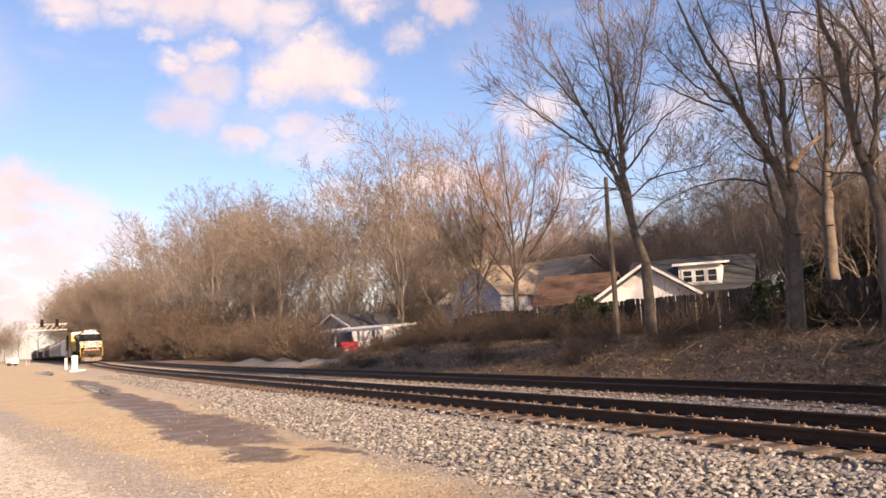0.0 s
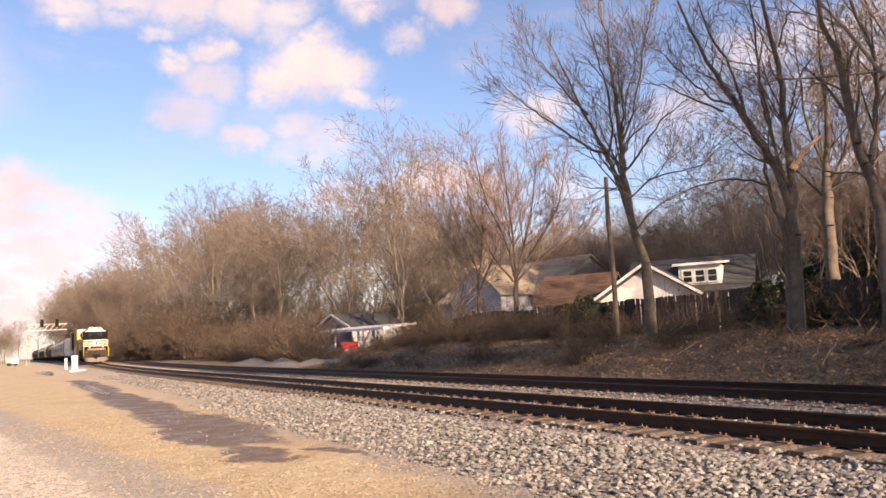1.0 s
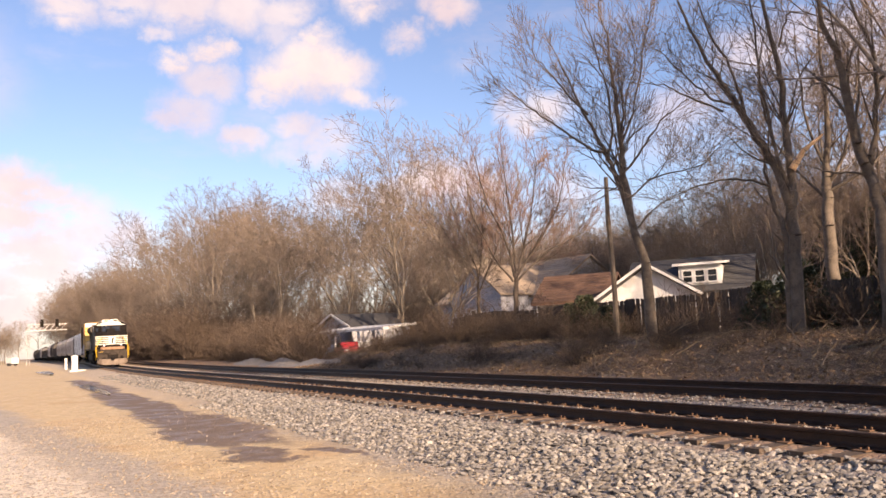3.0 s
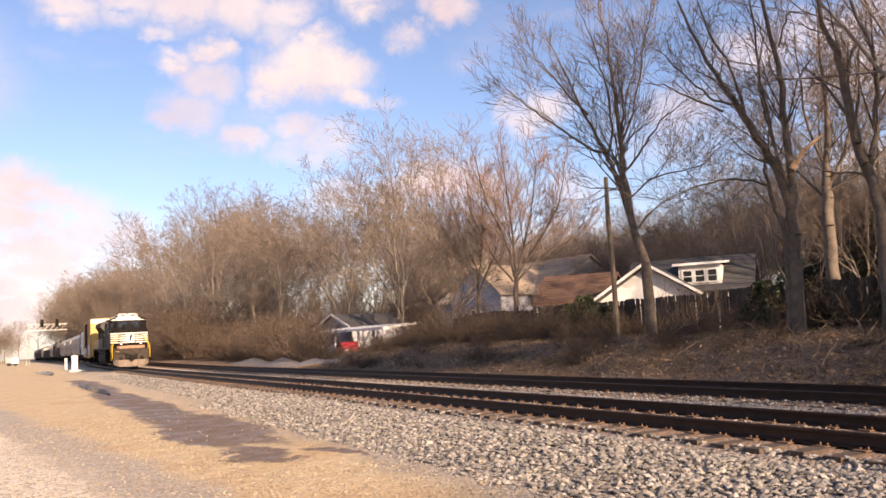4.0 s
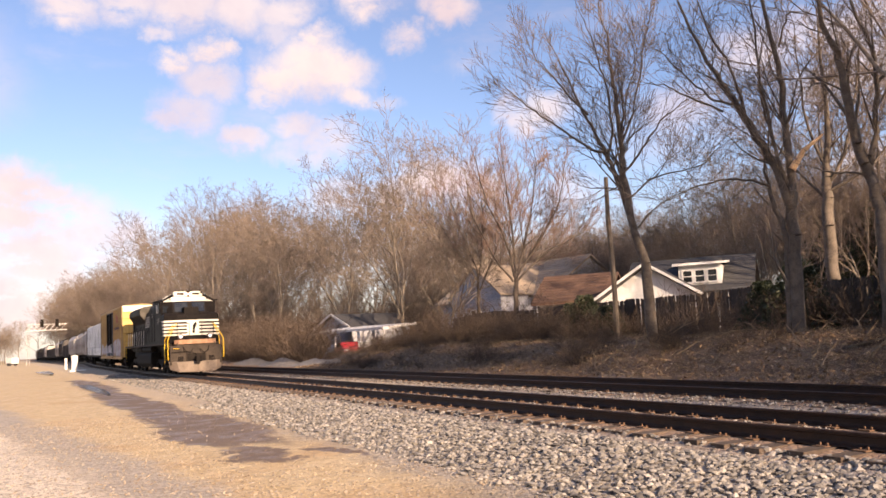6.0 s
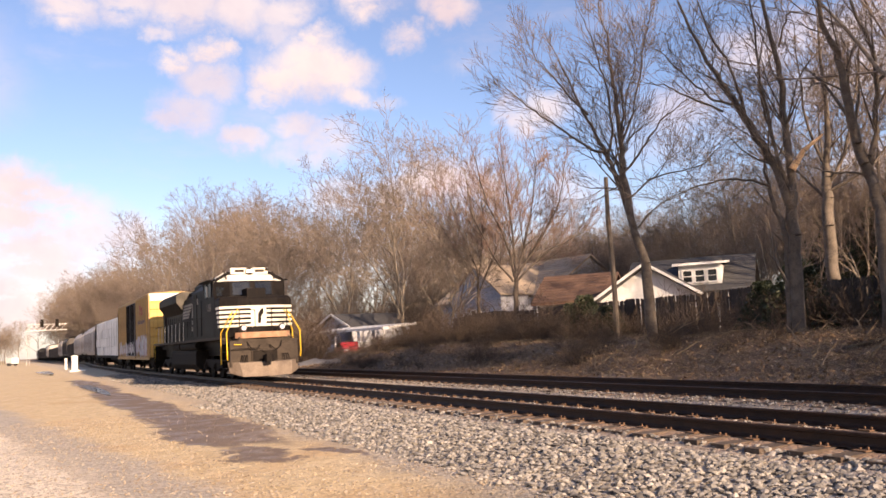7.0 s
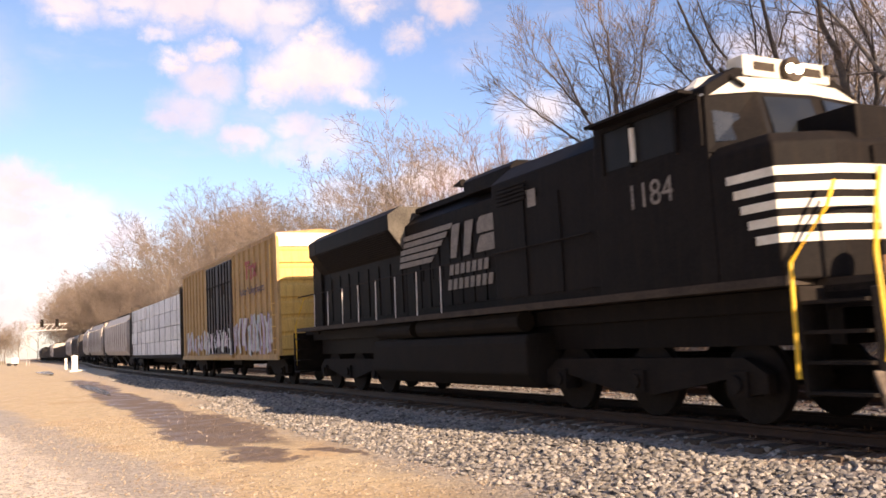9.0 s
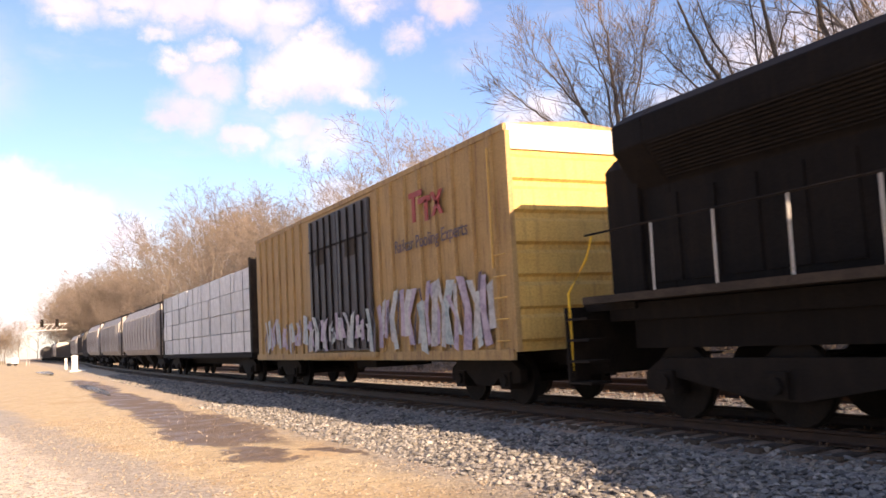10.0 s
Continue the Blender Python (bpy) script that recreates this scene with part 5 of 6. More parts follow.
build_limbed_tree(34, (-17.0, 20.0), [
    (0.22, [(0.0, 0.4), (0.1, 3.2), (0.2, 5.0)]), (0.15, [(0.1, 4.6), (-0.2, 5.8), (-0.9, 7.4), (-1.4, 8.4), (-2.0, 9.7), (-2.6, 11.5)]), (0.06, [(-0.9, 7.4), (-1.2, 8.9), (-1.8, 10.4), (-2.0, 11.7)]), (0.05, [(-1.1, 7.7), (-1.9, 8.2), (-2.8, 9.4), (-3.6, 10.4)]),
    (0.04, [(-1.5, 7.6), (-2.4, 8.1), (-3.1, 8.5), (-3.8, 8.6)]), (0.12, [(0.2, 5.0), (0.2, 7.3), (0.1, 9.0), (-0.1, 10.4), (-0.1, 12.5)]), (0.07, [(0.1, 5.1), (-0.3, 7.2), (-0.4, 9.1), (-0.5, 11.9)]), (0.05, [(-0.2, 6.7), (-0.4, 8.2), (-0.2, 9.8)]),
    (0.12, [(-0.2, 0.5), (-0.1, 3.5), (-0.4, 5.0), (-0.5, 5.9)]), (0.035, [(0.2, 9.3), (0.5, 10.1), (0.9, 10.1), (1.3, 9.7)]), (0.045, [(-0.4, 5.2), (-1.3, 5.5), (-2.5, 5.4), (-3.3, 5.0)])],
    "large bare tree forking low into several trunks", reach=2.0, counts=(0, 5, 4), every=0.52, spread=0.7, upward=0.05, thin=0.0055, torn=[(0.25, 5.6), (0.6, 6.1), (1.15, 6.5)])
build_limbed_tree(47, (-14.3, 20.2), [
    (0.20, [(0.0, 0.3), (0.1, 3.6), (-0.1, 5.1)]), (0.15, [(-0.1, 5.1), (-0.4, 6.5), (-0.5, 8.0), (-0.8, 9.0), (-1.0, 11.6)]), (0.10, [(-0.1, 5.1), (0.2, 6.3), (0.3, 8.1), (-0.1, 9.4), (-0.2, 11.3)]), (0.06, [(-0.4, 6.5), (-0.9, 7.6), (-1.4, 8.3)]),
    (0.06, [(0.3, 7.4), (0.6, 7.7), (1.1, 8.9)]), (0.04, [(-0.1, 5.0), (-1.0, 5.2), (-1.8, 5.5)])],
    "tall bare tree leaning over the bank", reach=1.9, counts=(0, 5, 4), every=0.55, spread=0.7, upward=0.05, thin=0.0055)
build_limbed_tree(48, (-20.5, 28.0), [
    (0.26, [(-1.1, 0.8), (-1.1, 4.7), (-1.0, 6.8)]), (0.14, [(-1.0, 6.8), (-0.8, 9.0), (-0.8, 12.1)]), (0.10, [(-1.0, 6.2), (-0.2, 7.8), (0.5, 10.9)]), (0.08, [(-1.0, 6.8), (-1.5, 8.7), (-1.6, 11.6)]), (0.07, [(-1.0, 5.6), (-2.2, 7.2), (-3.4, 9.6)]), (0.06, [(-1.0, 6.0), (0.6, 6.8), (1.6, 8.2)])],
    "stout bare garden tree with a sunlit trunk", reach=2.5, counts=(0, 5, 4), every=0.6, spread=0.75, upward=0.05, thin=0.010)
build_limbed_tree(58, (-43.4, 27.0), [
    (0.18, [(0.0, 0.6), (0.1, 3.7), (0.2, 5.0)]), (0.09, [(0.1, 4.7), (-0.3, 6.8), (-1.4, 9.6), (-1.8, 11.8)]), (0.09, [(0.2, 5.0), (0.1, 7.8), (-0.1, 10.3), (-0.2, 12.4)]), (0.09, [(0.3, 5.0), (1.1, 7.7), (1.6, 10.1), (1.9, 12.2)]), (0.09, [(0.2, 4.7), (1.6, 6.7), (2.9, 8.7), (3.4, 10.6)]),
    (0.07, [(0.2, 4.4), (1.9, 6.0), (3.6, 6.9), (4.4, 7.8)]), (0.07, [(0.0, 4.4), (-1.2, 6.2), (-2.1, 8.3), (-2.6, 9.6)])],
    "reddish budding tree with upswept stems", twig=BUDS, bark=DARK_BARK, reach=2.5, counts=(0, 5, 4), every=0.42, spread=0.58, upward=0.10, thin=0.010)
build_limbed_tree(59, (-48.0, 27.5), [
    (0.12, [(-0.3, 0.6), (-0.3, 4.0), (-0.3, 5.5)]), (0.07, [(-0.3, 5.5), (-1.1, 7.8), (-2.0, 11.0)]), (0.07, [(-0.2, 5.1), (0.2, 8.5), (0.2, 11.5)]), (0.06, [(-0.2, 4.7), (-1.9, 7.5), (-3.0, 9.6)]), (0.05, [(-0.2, 4.2), (1.0, 6.8), (1.7, 8.6)])],
    "smaller reddish budding tree with upswept stems", twig=BUDS, bark=DARK_BARK, reach=2.3, counts=(0, 5, 4), every=0.42, spread=0.58, upward=0.10, thin=0.010)
snag = thing("broken_trunk", "slender broken dead trunk without branches", "tree")
part("trunk", Shape().tube([(0, 0, -0.2), (0.03, 0, 2.5), (-0.05, 0, 5.0), (0.0, 0, 6.6)], 0.11, 8, 0.085), BARK, snag)
snag.location = (-27.0, 21.5, rooted(-27.0, 21.5))

# the woods behind
WOODS = [build_tree(100 + i, 20.0, 0.20, (9, 6, 5, 3), "tall bare woodland tree with pale limbs and brown twigs", forks=(1, 2, 3, 1, 2)[i], fork_at=0.16, spread=0.74, upward=0.06, wander=0.15, thin=0.018, bark=PALEBARK, group="woodland trees") for i in range(5)]
for i, tree in enumerate(WOODS):
    put_tree(tree, -66 - 9 * i, 38 + 3 * (i % 2), 0.93, i)
SKYLINE = [(-89.4, 1.5), (-88.1, 3.1), (-87.6, 4.1), (-86.5, 4.8), (-84.2, 4.9), (-82.9, 5.5), (-82.1, 7.4), (-81.6, 10.0), (-79.6, 10.6), (-77.8, 11.1), (-76.0, 11.3), (-74.2, 10.6), (-72.7, 10.8), (-71.1, 11.0),
           (-69.6, 10.6), (-68.0, 10.6), (-66.4, 11.2), (-65.4, 9.6), (-64.2, 8.8), (-61.9, 8.3), (-58.1, 8.0), (-52.9, 7.4), (-48.7, 8.4), (-45.1, 8.8), (-39.8, 10.0), (-34.5, 10.2), (-20, 11.0)]


def skyline(az):
    return float(np.interp(az, [a for a, e in SKYLINE], [e for a, e in SKYLINE]))


wood_rng = random.Random(77)
for depth, step in ((27, 1.15), (36, 1.1), (48, 1.2), (64, 1.4)):
    az = -88.0
    while az < -64.5:
        a = radians(az + wood_rng.uniform(-0.4, 0.4))
        y = depth + wood_rng.uniform(-3, 3)
        far = min(y / math.cos(a), 420)
        x = far * math.sin(a)
        y = max(20.0, far * math.cos(a))
        h = far * math.tan(radians(skyline(az))) * wood_rng.uniform(0.60, 0.84)
        gap = -71.5 < math.degrees(a) < -64.3 and y < 42
        if x < -56 and not gap and not (y < 40 and -100 < x < -72):
            again(wood_rng.choice(WOODS), x, y, max(0.35, min(1.5, h / 20.0)), wood_rng.uniform(0, 6.28))
        az += step * (0.6 if az < -83 else 1.0)
for depth, step in ((47, 1.7), (58, 1.5), (74, 1.5)):
    az = -65.0
    while az < -24:
        a = radians(az + wood_rng.uniform(-0.6, 0.6))
        far = (depth + wood_rng.uniform(-4, 4)) / math.cos(a)
        h = far * math.tan(radians(skyline(az))) * wood_rng.uniform(0.6, 0.95)
        again(wood_rng.choice(WOODS), far * math.sin(a), far * math.cos(a), max(0.4, min(1.3, h / 20.0)), wood_rng.uniform(0, 6.28))
        az += step
# the dense far wood where the line curves away
for i in range(60):
    az = wood_rng.uniform(-87.9, -82.6)
    far = wood_rng.uniform(270, 390)
    a = radians(az)
    h = far * math.tan(radians(skyline(az))) * wood_rng.uniform(0.62, 0.92)
    again(wood_rng.choice(WOODS), far * math.sin(a), max(20.0, far * math.cos(a)), max(0.4, min(1.6, h / 20.0)), wood_rng.uniform(0, 6.28))
# young growth between the trunks
for i in range(110):
    a = radians(wood_rng.uniform(-87, -62))
    y = wood_rng.uniform(24, 46)
    x = max(-300.0, -y * math.tan(-a))
    if -104 < x < -56 and y < 44:
        y = wood_rng.uniform(44, 52)
    again(wood_rng.choice(WOODS), x, y, wood_rng.uniform(0.28, 0.5) * (1 if x > -150 else 1.5), wood_rng.uniform(0, 6.28))
for i in range(75):
    a = radians(wood_rng.uniform(-64, -26))
    y = wood_rng.uniform(46, 66)
    again(wood_rng.choice(WOODS), -y * math.tan(-a), y, wood_rng.uniform(0.3, 0.5), wood_rng.uniform(0, 6.28))
for i, (x, y) in enumerate(((-47, 50), (-41, 53), (-35, 49), (-31, 54), (-26, 48), (-21, 46), (-18, 52), (-24, 40), (-19, 36))):
    again(WOODS[i % 5], x, y, 0.72 + 0.05 * (i % 4), 1.7 * i)
# unseen trees added beside the view to cast shade on bank and fence
for x, y, s in ((-9.5, 21, 0.8), (-5, 24, 0.9), (6, 23, 0.9), (18, 22, 0.9), (35, 22, 0.9), (42, 24, 0.9), (50, 21, 1.0)):
    again(wood_rng.choice(WOODS), x, y, s, wood_rng.uniform(0, 6.28))


# unseen trees added behind the camera, to block skylight and deepen the shade
for i in range(30):
    again(wood_rng.choice(WOODS), -42 + 2.9 * i + wood_rng.uniform(-1, 1), -14 - wood_rng.uniform(0, 8), wood_rng.uniform(0.7, 0.95), wood_rng.uniform(0, 6.28))


# ---- brush ----
def build_bush(seed, height, stems, mat, label, name="bush"):
    rng = np.random.RandomState(seed)
    segs = []
    for i in range(stems):
        a = rng.rand() * 6.283
        p = np.array([math.cos(a), math.sin(a), 0]) * 0.5 * rng.rand()
        d = np.array([math.cos(a) * 0.5, math.sin(a) * 0.5, 1.0]) + rng.normal(0, 0.25, 3)
        ln = height * (0.5 + 0.6 * rng.rand())
        r = 0.012 + 0.008 * rng.rand()
        for j in range(4):
            d = d / np.linalg.norm(d) + rng.normal(0, 0.16, 3)
            d /= np.linalg.norm(d)
            q = p + d * ln / 4
            segs.append((p, q, r * (1 - 0.2 * j), r * (0.8 - 0.2 * j) + 0.002, 3))
            if j:
                for k in range(3):
                    e = d + rng.normal(0, 0.55, 3)
                    e /= np.linalg.norm(e)
                    m = q + e * ln * 0.16
                    segs.append((q, m, 0.007, 0.005, 3))
                    e = e + rng.normal(0, 0.5, 3)
                    segs.append((m, m + e / np.linalg.norm(e) * ln * 0.12, 0.006, 0.004, 3))
            p = q
    ob = new(name, tubes(segs, mat, name))
    return tagged(ob, label, "bush", "brush along the bank")


BUSHES = [build_bush(200 + i, 2.4, 42, BRUSH, "tangled leafless brown bush on the bank") for i in range(4)]
for i, ob in enumerate(BUSHES):
    ob.location = (-33 - 4 * i, 21.5, rooted(-33 - 4 * i, 21.5))
for i in range(330):
    if i < 100:
        x, y = wood_rng.uniform(-56, -9), wood_rng.uniform(20.6, 23.4)
        s = wood_rng.uniform(0.3, 0.75)
    else:
        a = radians(wood_rng.uniform(-86, -66))
        y = wood_rng.uniform(20, 30)
        x = max(-330.0, -y * math.tan(-a))
        s = wood_rng.uniform(0.8, 1.8) * (1.0 if x > -110 else 1.9)
        if -71.4 < math.degrees(math.atan2(x, y)) < -65.5:
            s *= 0.25
    c = copy_thing(wood_rng.choice(BUSHES), Matrix.Translation((x, y, rooted(x, y))) @ Matrix.Rotation(wood_rng.uniform(0, 6.28), 4, "Z"))
    c.scale = (s * 1.25, s * 1.25, s)


for i in range(85):
    x, y = wood_rng.uniform(-52, -9), wood_rng.uniform(17.2, 20.6)
    c = copy_thing(wood_rng.choice(BUSHES), Matrix.Translation((x, y, rooted(x, y, 0.05))) @ Matrix.Rotation(wood_rng.uniform(0, 6.28), 4, "Z"))
    s = wood_rng.uniform(0.10, 0.30)
    c.scale = (s * 2.0, s * 2.0, s)


# thicket behind the small house and at the foot of the wood
for i in range(60):
    x, y = wood_rng.uniform(-150, -58), wood_rng.uniform(45, 58)
    s = wood_rng.uniform(1.5, 2.6)
    c = copy_thing(wood_rng.choice(BUSHES), Matrix.Translation((x, y, rooted(x, y))) @ Matrix.Rotation(wood_rng.uniform(0, 6.28), 4, "Z"))
    c.scale = (s * 1.25, s * 1.25, s)
for i in range(26):
    a = radians(-74 + 12 * i / 25)
    y = wood_rng.uniform(58, 68)
    x = y * math.tan(a)
    s = wood_rng.uniform(3.0, 4.2)
    c = copy_thing(wood_rng.choice(BUSHES), Matrix.Translation((x, y, rooted(x, y))) @ Matrix.Rotation(wood_rng.uniform(0, 6.28), 4, "Z"))
    c.scale = (s * 1.25, s * 1.25, s)
for x, y, s in ((-80, 25, 1.4), (-84, 24, 1.6), (-76, 24, 1.2), (-88, 25, 1.7), (-94, 25, 1.7), (-100, 25, 1.8), (-106, 24, 1.8), (-112, 25, 1.9), (-48, 24.5, 1.2), (-44, 24.8, 1.0), (-40, 23, 0.8), (-51, 25, 1.2)):
    c = copy_thing(wood_rng.choice(BUSHES), Matrix.Translation((x, y, rooted(x, y))) @ Matrix.Rotation(x, 4, "Z"))
    c.scale = (s * 1.4, s * 1.2, s)


def build_leafy(seed, w, h, n, label, name="evergreen_shrub"):
    rng = np.random.RandomState(seed)
    vs, fs = [], []
    for i in range(n):
        a, b = rng.rand() * 6.283, rng.rand()
        r = w * (0.35 + 0.65 * rng.rand() ** 0.5) * (1 - 0.75 * b) * (1 + 0.3 * math.sin(3 * a + seed))
        c = np.array([math.cos(a) * r, math.sin(a) * r, 0.1 + b * h])
        u, v = rng.normal(0, 1, 3), rng.normal(0, 1, 3)
        u, v = u / np.linalg.norm(u) * 0.10, v / np.linalg.norm(v) * 0.06
        k = len(vs)
        vs.extend([tuple(c - u), tuple(c + v), tuple(c + u), tuple(c - v)])
        fs.append((k, k + 1, k + 2, k + 3))
    me = bpy.data.meshes.new(name)
    me.from_pydata(vs, [], fs)
    me.materials.append(IVY)
    shrub = thing(name, label, "shrub", "evergreen shrubs")
    part("foliage", me, None, shrub)
    part("stem", Shape().tube([(0, 0, -0.2), (0.05, 0, h * 0.4), (0, 0.04, h * 0.8)], 0.07, 6, 0.02), BARK, shrub)
    return shrub


shrub = build_leafy(3, 1.5, 2.6, 3800, "dense dark evergreen shrub against the fence")
shrub.location = (-28.6, 22.4, rooted(-28.6, 22.4))
shrub.scale = (0.75, 0.6, 0.55)
# those from (-6, 24.5) on are unseen, added to shade fence and bank
for x, y, s in ((-18.6, 22.2, 0.85), (-15.0, 22.6, 0.9), (-30.5, 22.6, 0.75), (-12.5, 22.5, 1.1), (-20.8, 23.0, 0.7), (-32.4, 23.2, 0.65), (-35.5, 52, 3.0), (-43, 56, 3.2), (-6, 24.5, 2.4), (-1, 25.2, 2.7), (4, 25.8, 3.0), (10, 26.5, 3.2), (17, 26.5, 3.4), (-4.5, 21.5, 1.5), (7, 21.5, 2.0), (20, 22.5, 2.4)):
    c = copy_thing(shrub, Matrix.Translation((x, y, rooted(x, y))) @ Matrix.Rotation(x, 4, "Z"))
    c.scale = (s, s, s)


def build_dead_grass():
    rng = np.random.RandomState(9)
    segs = []
    for i in range(9000):
        x = -9 - 44 * rng.rand()
        y = 16.2 + 4.8 * rng.rand() ** 0.8
        p = np.array([x, y, ground_z(x, y) - 0.02])
        d = np.array([rng.normal(0, 0.9), rng.normal(0, 0.9), 0.6])
        h = 0.10 + 0.25 * rng.rand()
        q = p + d * h
        segs.append((p, q, 0.008, 0.003, 3))
    ob = new("dead_grass", tubes(segs, STRAW, "dead_grass"))
    tagged(ob, "dry brown grass and leaf stalks on the bank", "grass", kind="stuff")


def build_leaf_litter():
    rng = np.random.RandomState(19)
    n = 22000
    vs, fs = [], []
    for i in range(n):
        x, y = -8.5 - 50 * rng.rand() ** 1.2, 15.9 + 6.5 * rng.rand()
        c = np.array([x, y, ground_z(x, y) + 0.02 + 0.03 * rng.rand()])
        u, v = rng.normal(0, 1, 3) * (1, 1, 0.45), rng.normal(0, 1, 3) * (1, 1, 0.45)
        u, v = u / np.linalg.norm(u) * (0.03 + 0.05 * rng.rand()), v / np.linalg.norm(v) * 0.04
        k = len(vs)
        vs.extend([tuple(c - u), tuple(c + v), tuple(c + u), tuple(c - v)])
        fs.append((k, k + 1, k + 2, k + 3))
    me = bpy.data.meshes.new("leaf_litter")
    me.from_pydata(vs, [], fs)
    me.materials.append(LITTER)
    tagged(new("leaf_litter", me), "dry brown fallen leaves on the bank", "leaf litter", kind="stuff")


build_leaf_litter()
STRAW = material("straw", ((0.14, 0.097, 0.062), (0.27, 0.20, 0.13)), 1.5, 9, 0.95, bump=0)
build_dead_grass()
stick_rng = np.random.RandomState(14)
for i in range(26):
    x, y = -11 - 14 * stick_rng.rand(), 17.4 + 3.0 * stick_rng.rand()
    p = Vector((x, y, ground_z(x, y) + 0.06))
    a = stick_rng.rand() * 3.14
    ln = 0.7 + 1.6 * stick_rng.rand()
    e = p + Vector((math.cos(a) * ln, math.sin(a) * ln * 0.5, 0.15 + 0.5 * stick_rng.rand()))
    mid = (p + e) / 2 + Vector((0, 0, 0.08))
    ob = new("fallen_branch", Shape().tube([p, mid, e], 0.022, 5, 0.009).tube([mid, mid + Vector((0.25, 0.1, 0.3))], 0.012, 4, 0.006).mesh("fallen_branch", STRAW))
    tagged(ob, "pale fallen branch lying on the bank", "branch", "fallen branches")

# ---- houses beyond the bank ----
def gable_roof(x0, x1, y0, y1, eave, ridge, along, over=0.35, thick=0.14):
    """A pitched roof whose ridge runs along x or y."""
    s = Shape()
    if along == "x":
        m = (y0 + y1) / 2
        drop = (ridge - eave) / (m - y0) * over
        prof = [(y0 - over, eave - drop), (m, ridge), (y1 + over, eave - drop), (y1 + over, eave - drop + thick), (m, ridge + thick), (y0 - over, eave - drop + thick)]
        s.along_x(prof, x0 - over, x1 + over)
    else:
        m = (x0 + x1) / 2
        drop = (ridge - eave) / (m - x0) * over
        prof = [(x0 - over, eave - drop), (m, ridge), (x1 + over, eave - drop), (x1 + over, eave - drop + thick), (m, ridge + thick), (x0 - over, eave - drop + thick)]
        s.along_y(prof, y0 - over, y1 + over)
    return s


def gable_body(x0, x1, y0, y1, z0, eave, ridge, along):
    s = Shape()
    if along == "x":
        m = (y0 + y1) / 2
        return s.along_x([(y0, z0), (y0, eave), (m, ridge), (y1, eave), (y1, z0)], x0, x1)
    m = (x0 + x1) / 2
    return s.along_y([(x0, z0), (x0, eave), (m, ridge), (x1, eave), (x1, z0)], y0, y1)


def shingles(parent, x0, x1, y0, y1, z0, z1, mat, rows=9):
    """Courses of shingle strips on a slope that falls towards -y."""
    for i in range(rows):
        u, w = i / rows, (i + 1.15) / rows
        s = Shape()
        s.loft([[(x, y0 + (y1 - y0) * u, z0 + (z1 - z0) * u + 0.035), (x, y0 + (y1 - y0) * w, z0 + (z1 - z0) * w + 0.012), (x, y0 + (y1 - y0) * w, z0 + (z1 - z0) * w - 0.01), (x, y0 + (y1 - y0) * u, z0 + (z1 - z0) * u - 0.01)] for x in (x0, x1)])
        part("shingle_course", s, mat, parent)


def window(parent, x, y, z, w, h, cols=2, rows=2, out=-1):
    """A framed window in a wall that faces -y."""
    s = Shape()
    t = 0.09
    s.box(x - w / 2 - t, x - w / 2, y + out * 0.06, y, z - t, z + h + t)
    s.box(x + w / 2, x + w / 2 + t, y + out * 0.06, y, z - t, z + h + t)
    s.box(x - w / 2, x + w / 2, y + out * 0.06, y, z + h, z + h + t)
    s.box(x - w / 2 - 0.05, x + w / 2 + 0.05, y + out * 0.09, y, z - t, z)
    for i in range(1, cols):
        xx = x - w / 2 + w * i / cols
        s.box(xx - 0.03, xx + 0.03, y + out * 0.05, y, z, z + h)
    for j in range(1, rows):
        s.box(x - w / 2, x + w / 2, y + out * 0.045, y, z + h * j / rows - 0.02, z + h * j / rows + 0.02)
    frame_ = part("window", s, SIDING, parent, "white-framed window")
    part("pane", Shape().box(x - w / 2, x + w / 2, y + out * 0.02, y + 0.01, z, z + h), GLASS, frame_)


def clapboards(parent, x0, x1, y, z0, z1, mat, slope=None):
    """Overlapping boards on a wall that faces -y; slope(z) narrows them under a gable."""
    z = z0
    while z < z1:
        a, b = (x0, x1) if slope is None else slope(z + 0.16)
        if b - a > 0.2:
            s = Shape()
            s.along_x([(y - 0.030, z), (y - 0.006, z + 0.17), (y, z + 0.17), (y, z)], a, b)
            part("clapboard", s, mat, parent)
        z += 0.165


def turn_about(ob, x, y, degrees):
    """Turn a house built square to the track about an upright line."""
    ob.matrix_world = Matrix.Translation((x, y, 0)) @ Matrix.Rotation(radians(degrees), 4, "Z") @ Matrix.Translation((-x, -y, 0))


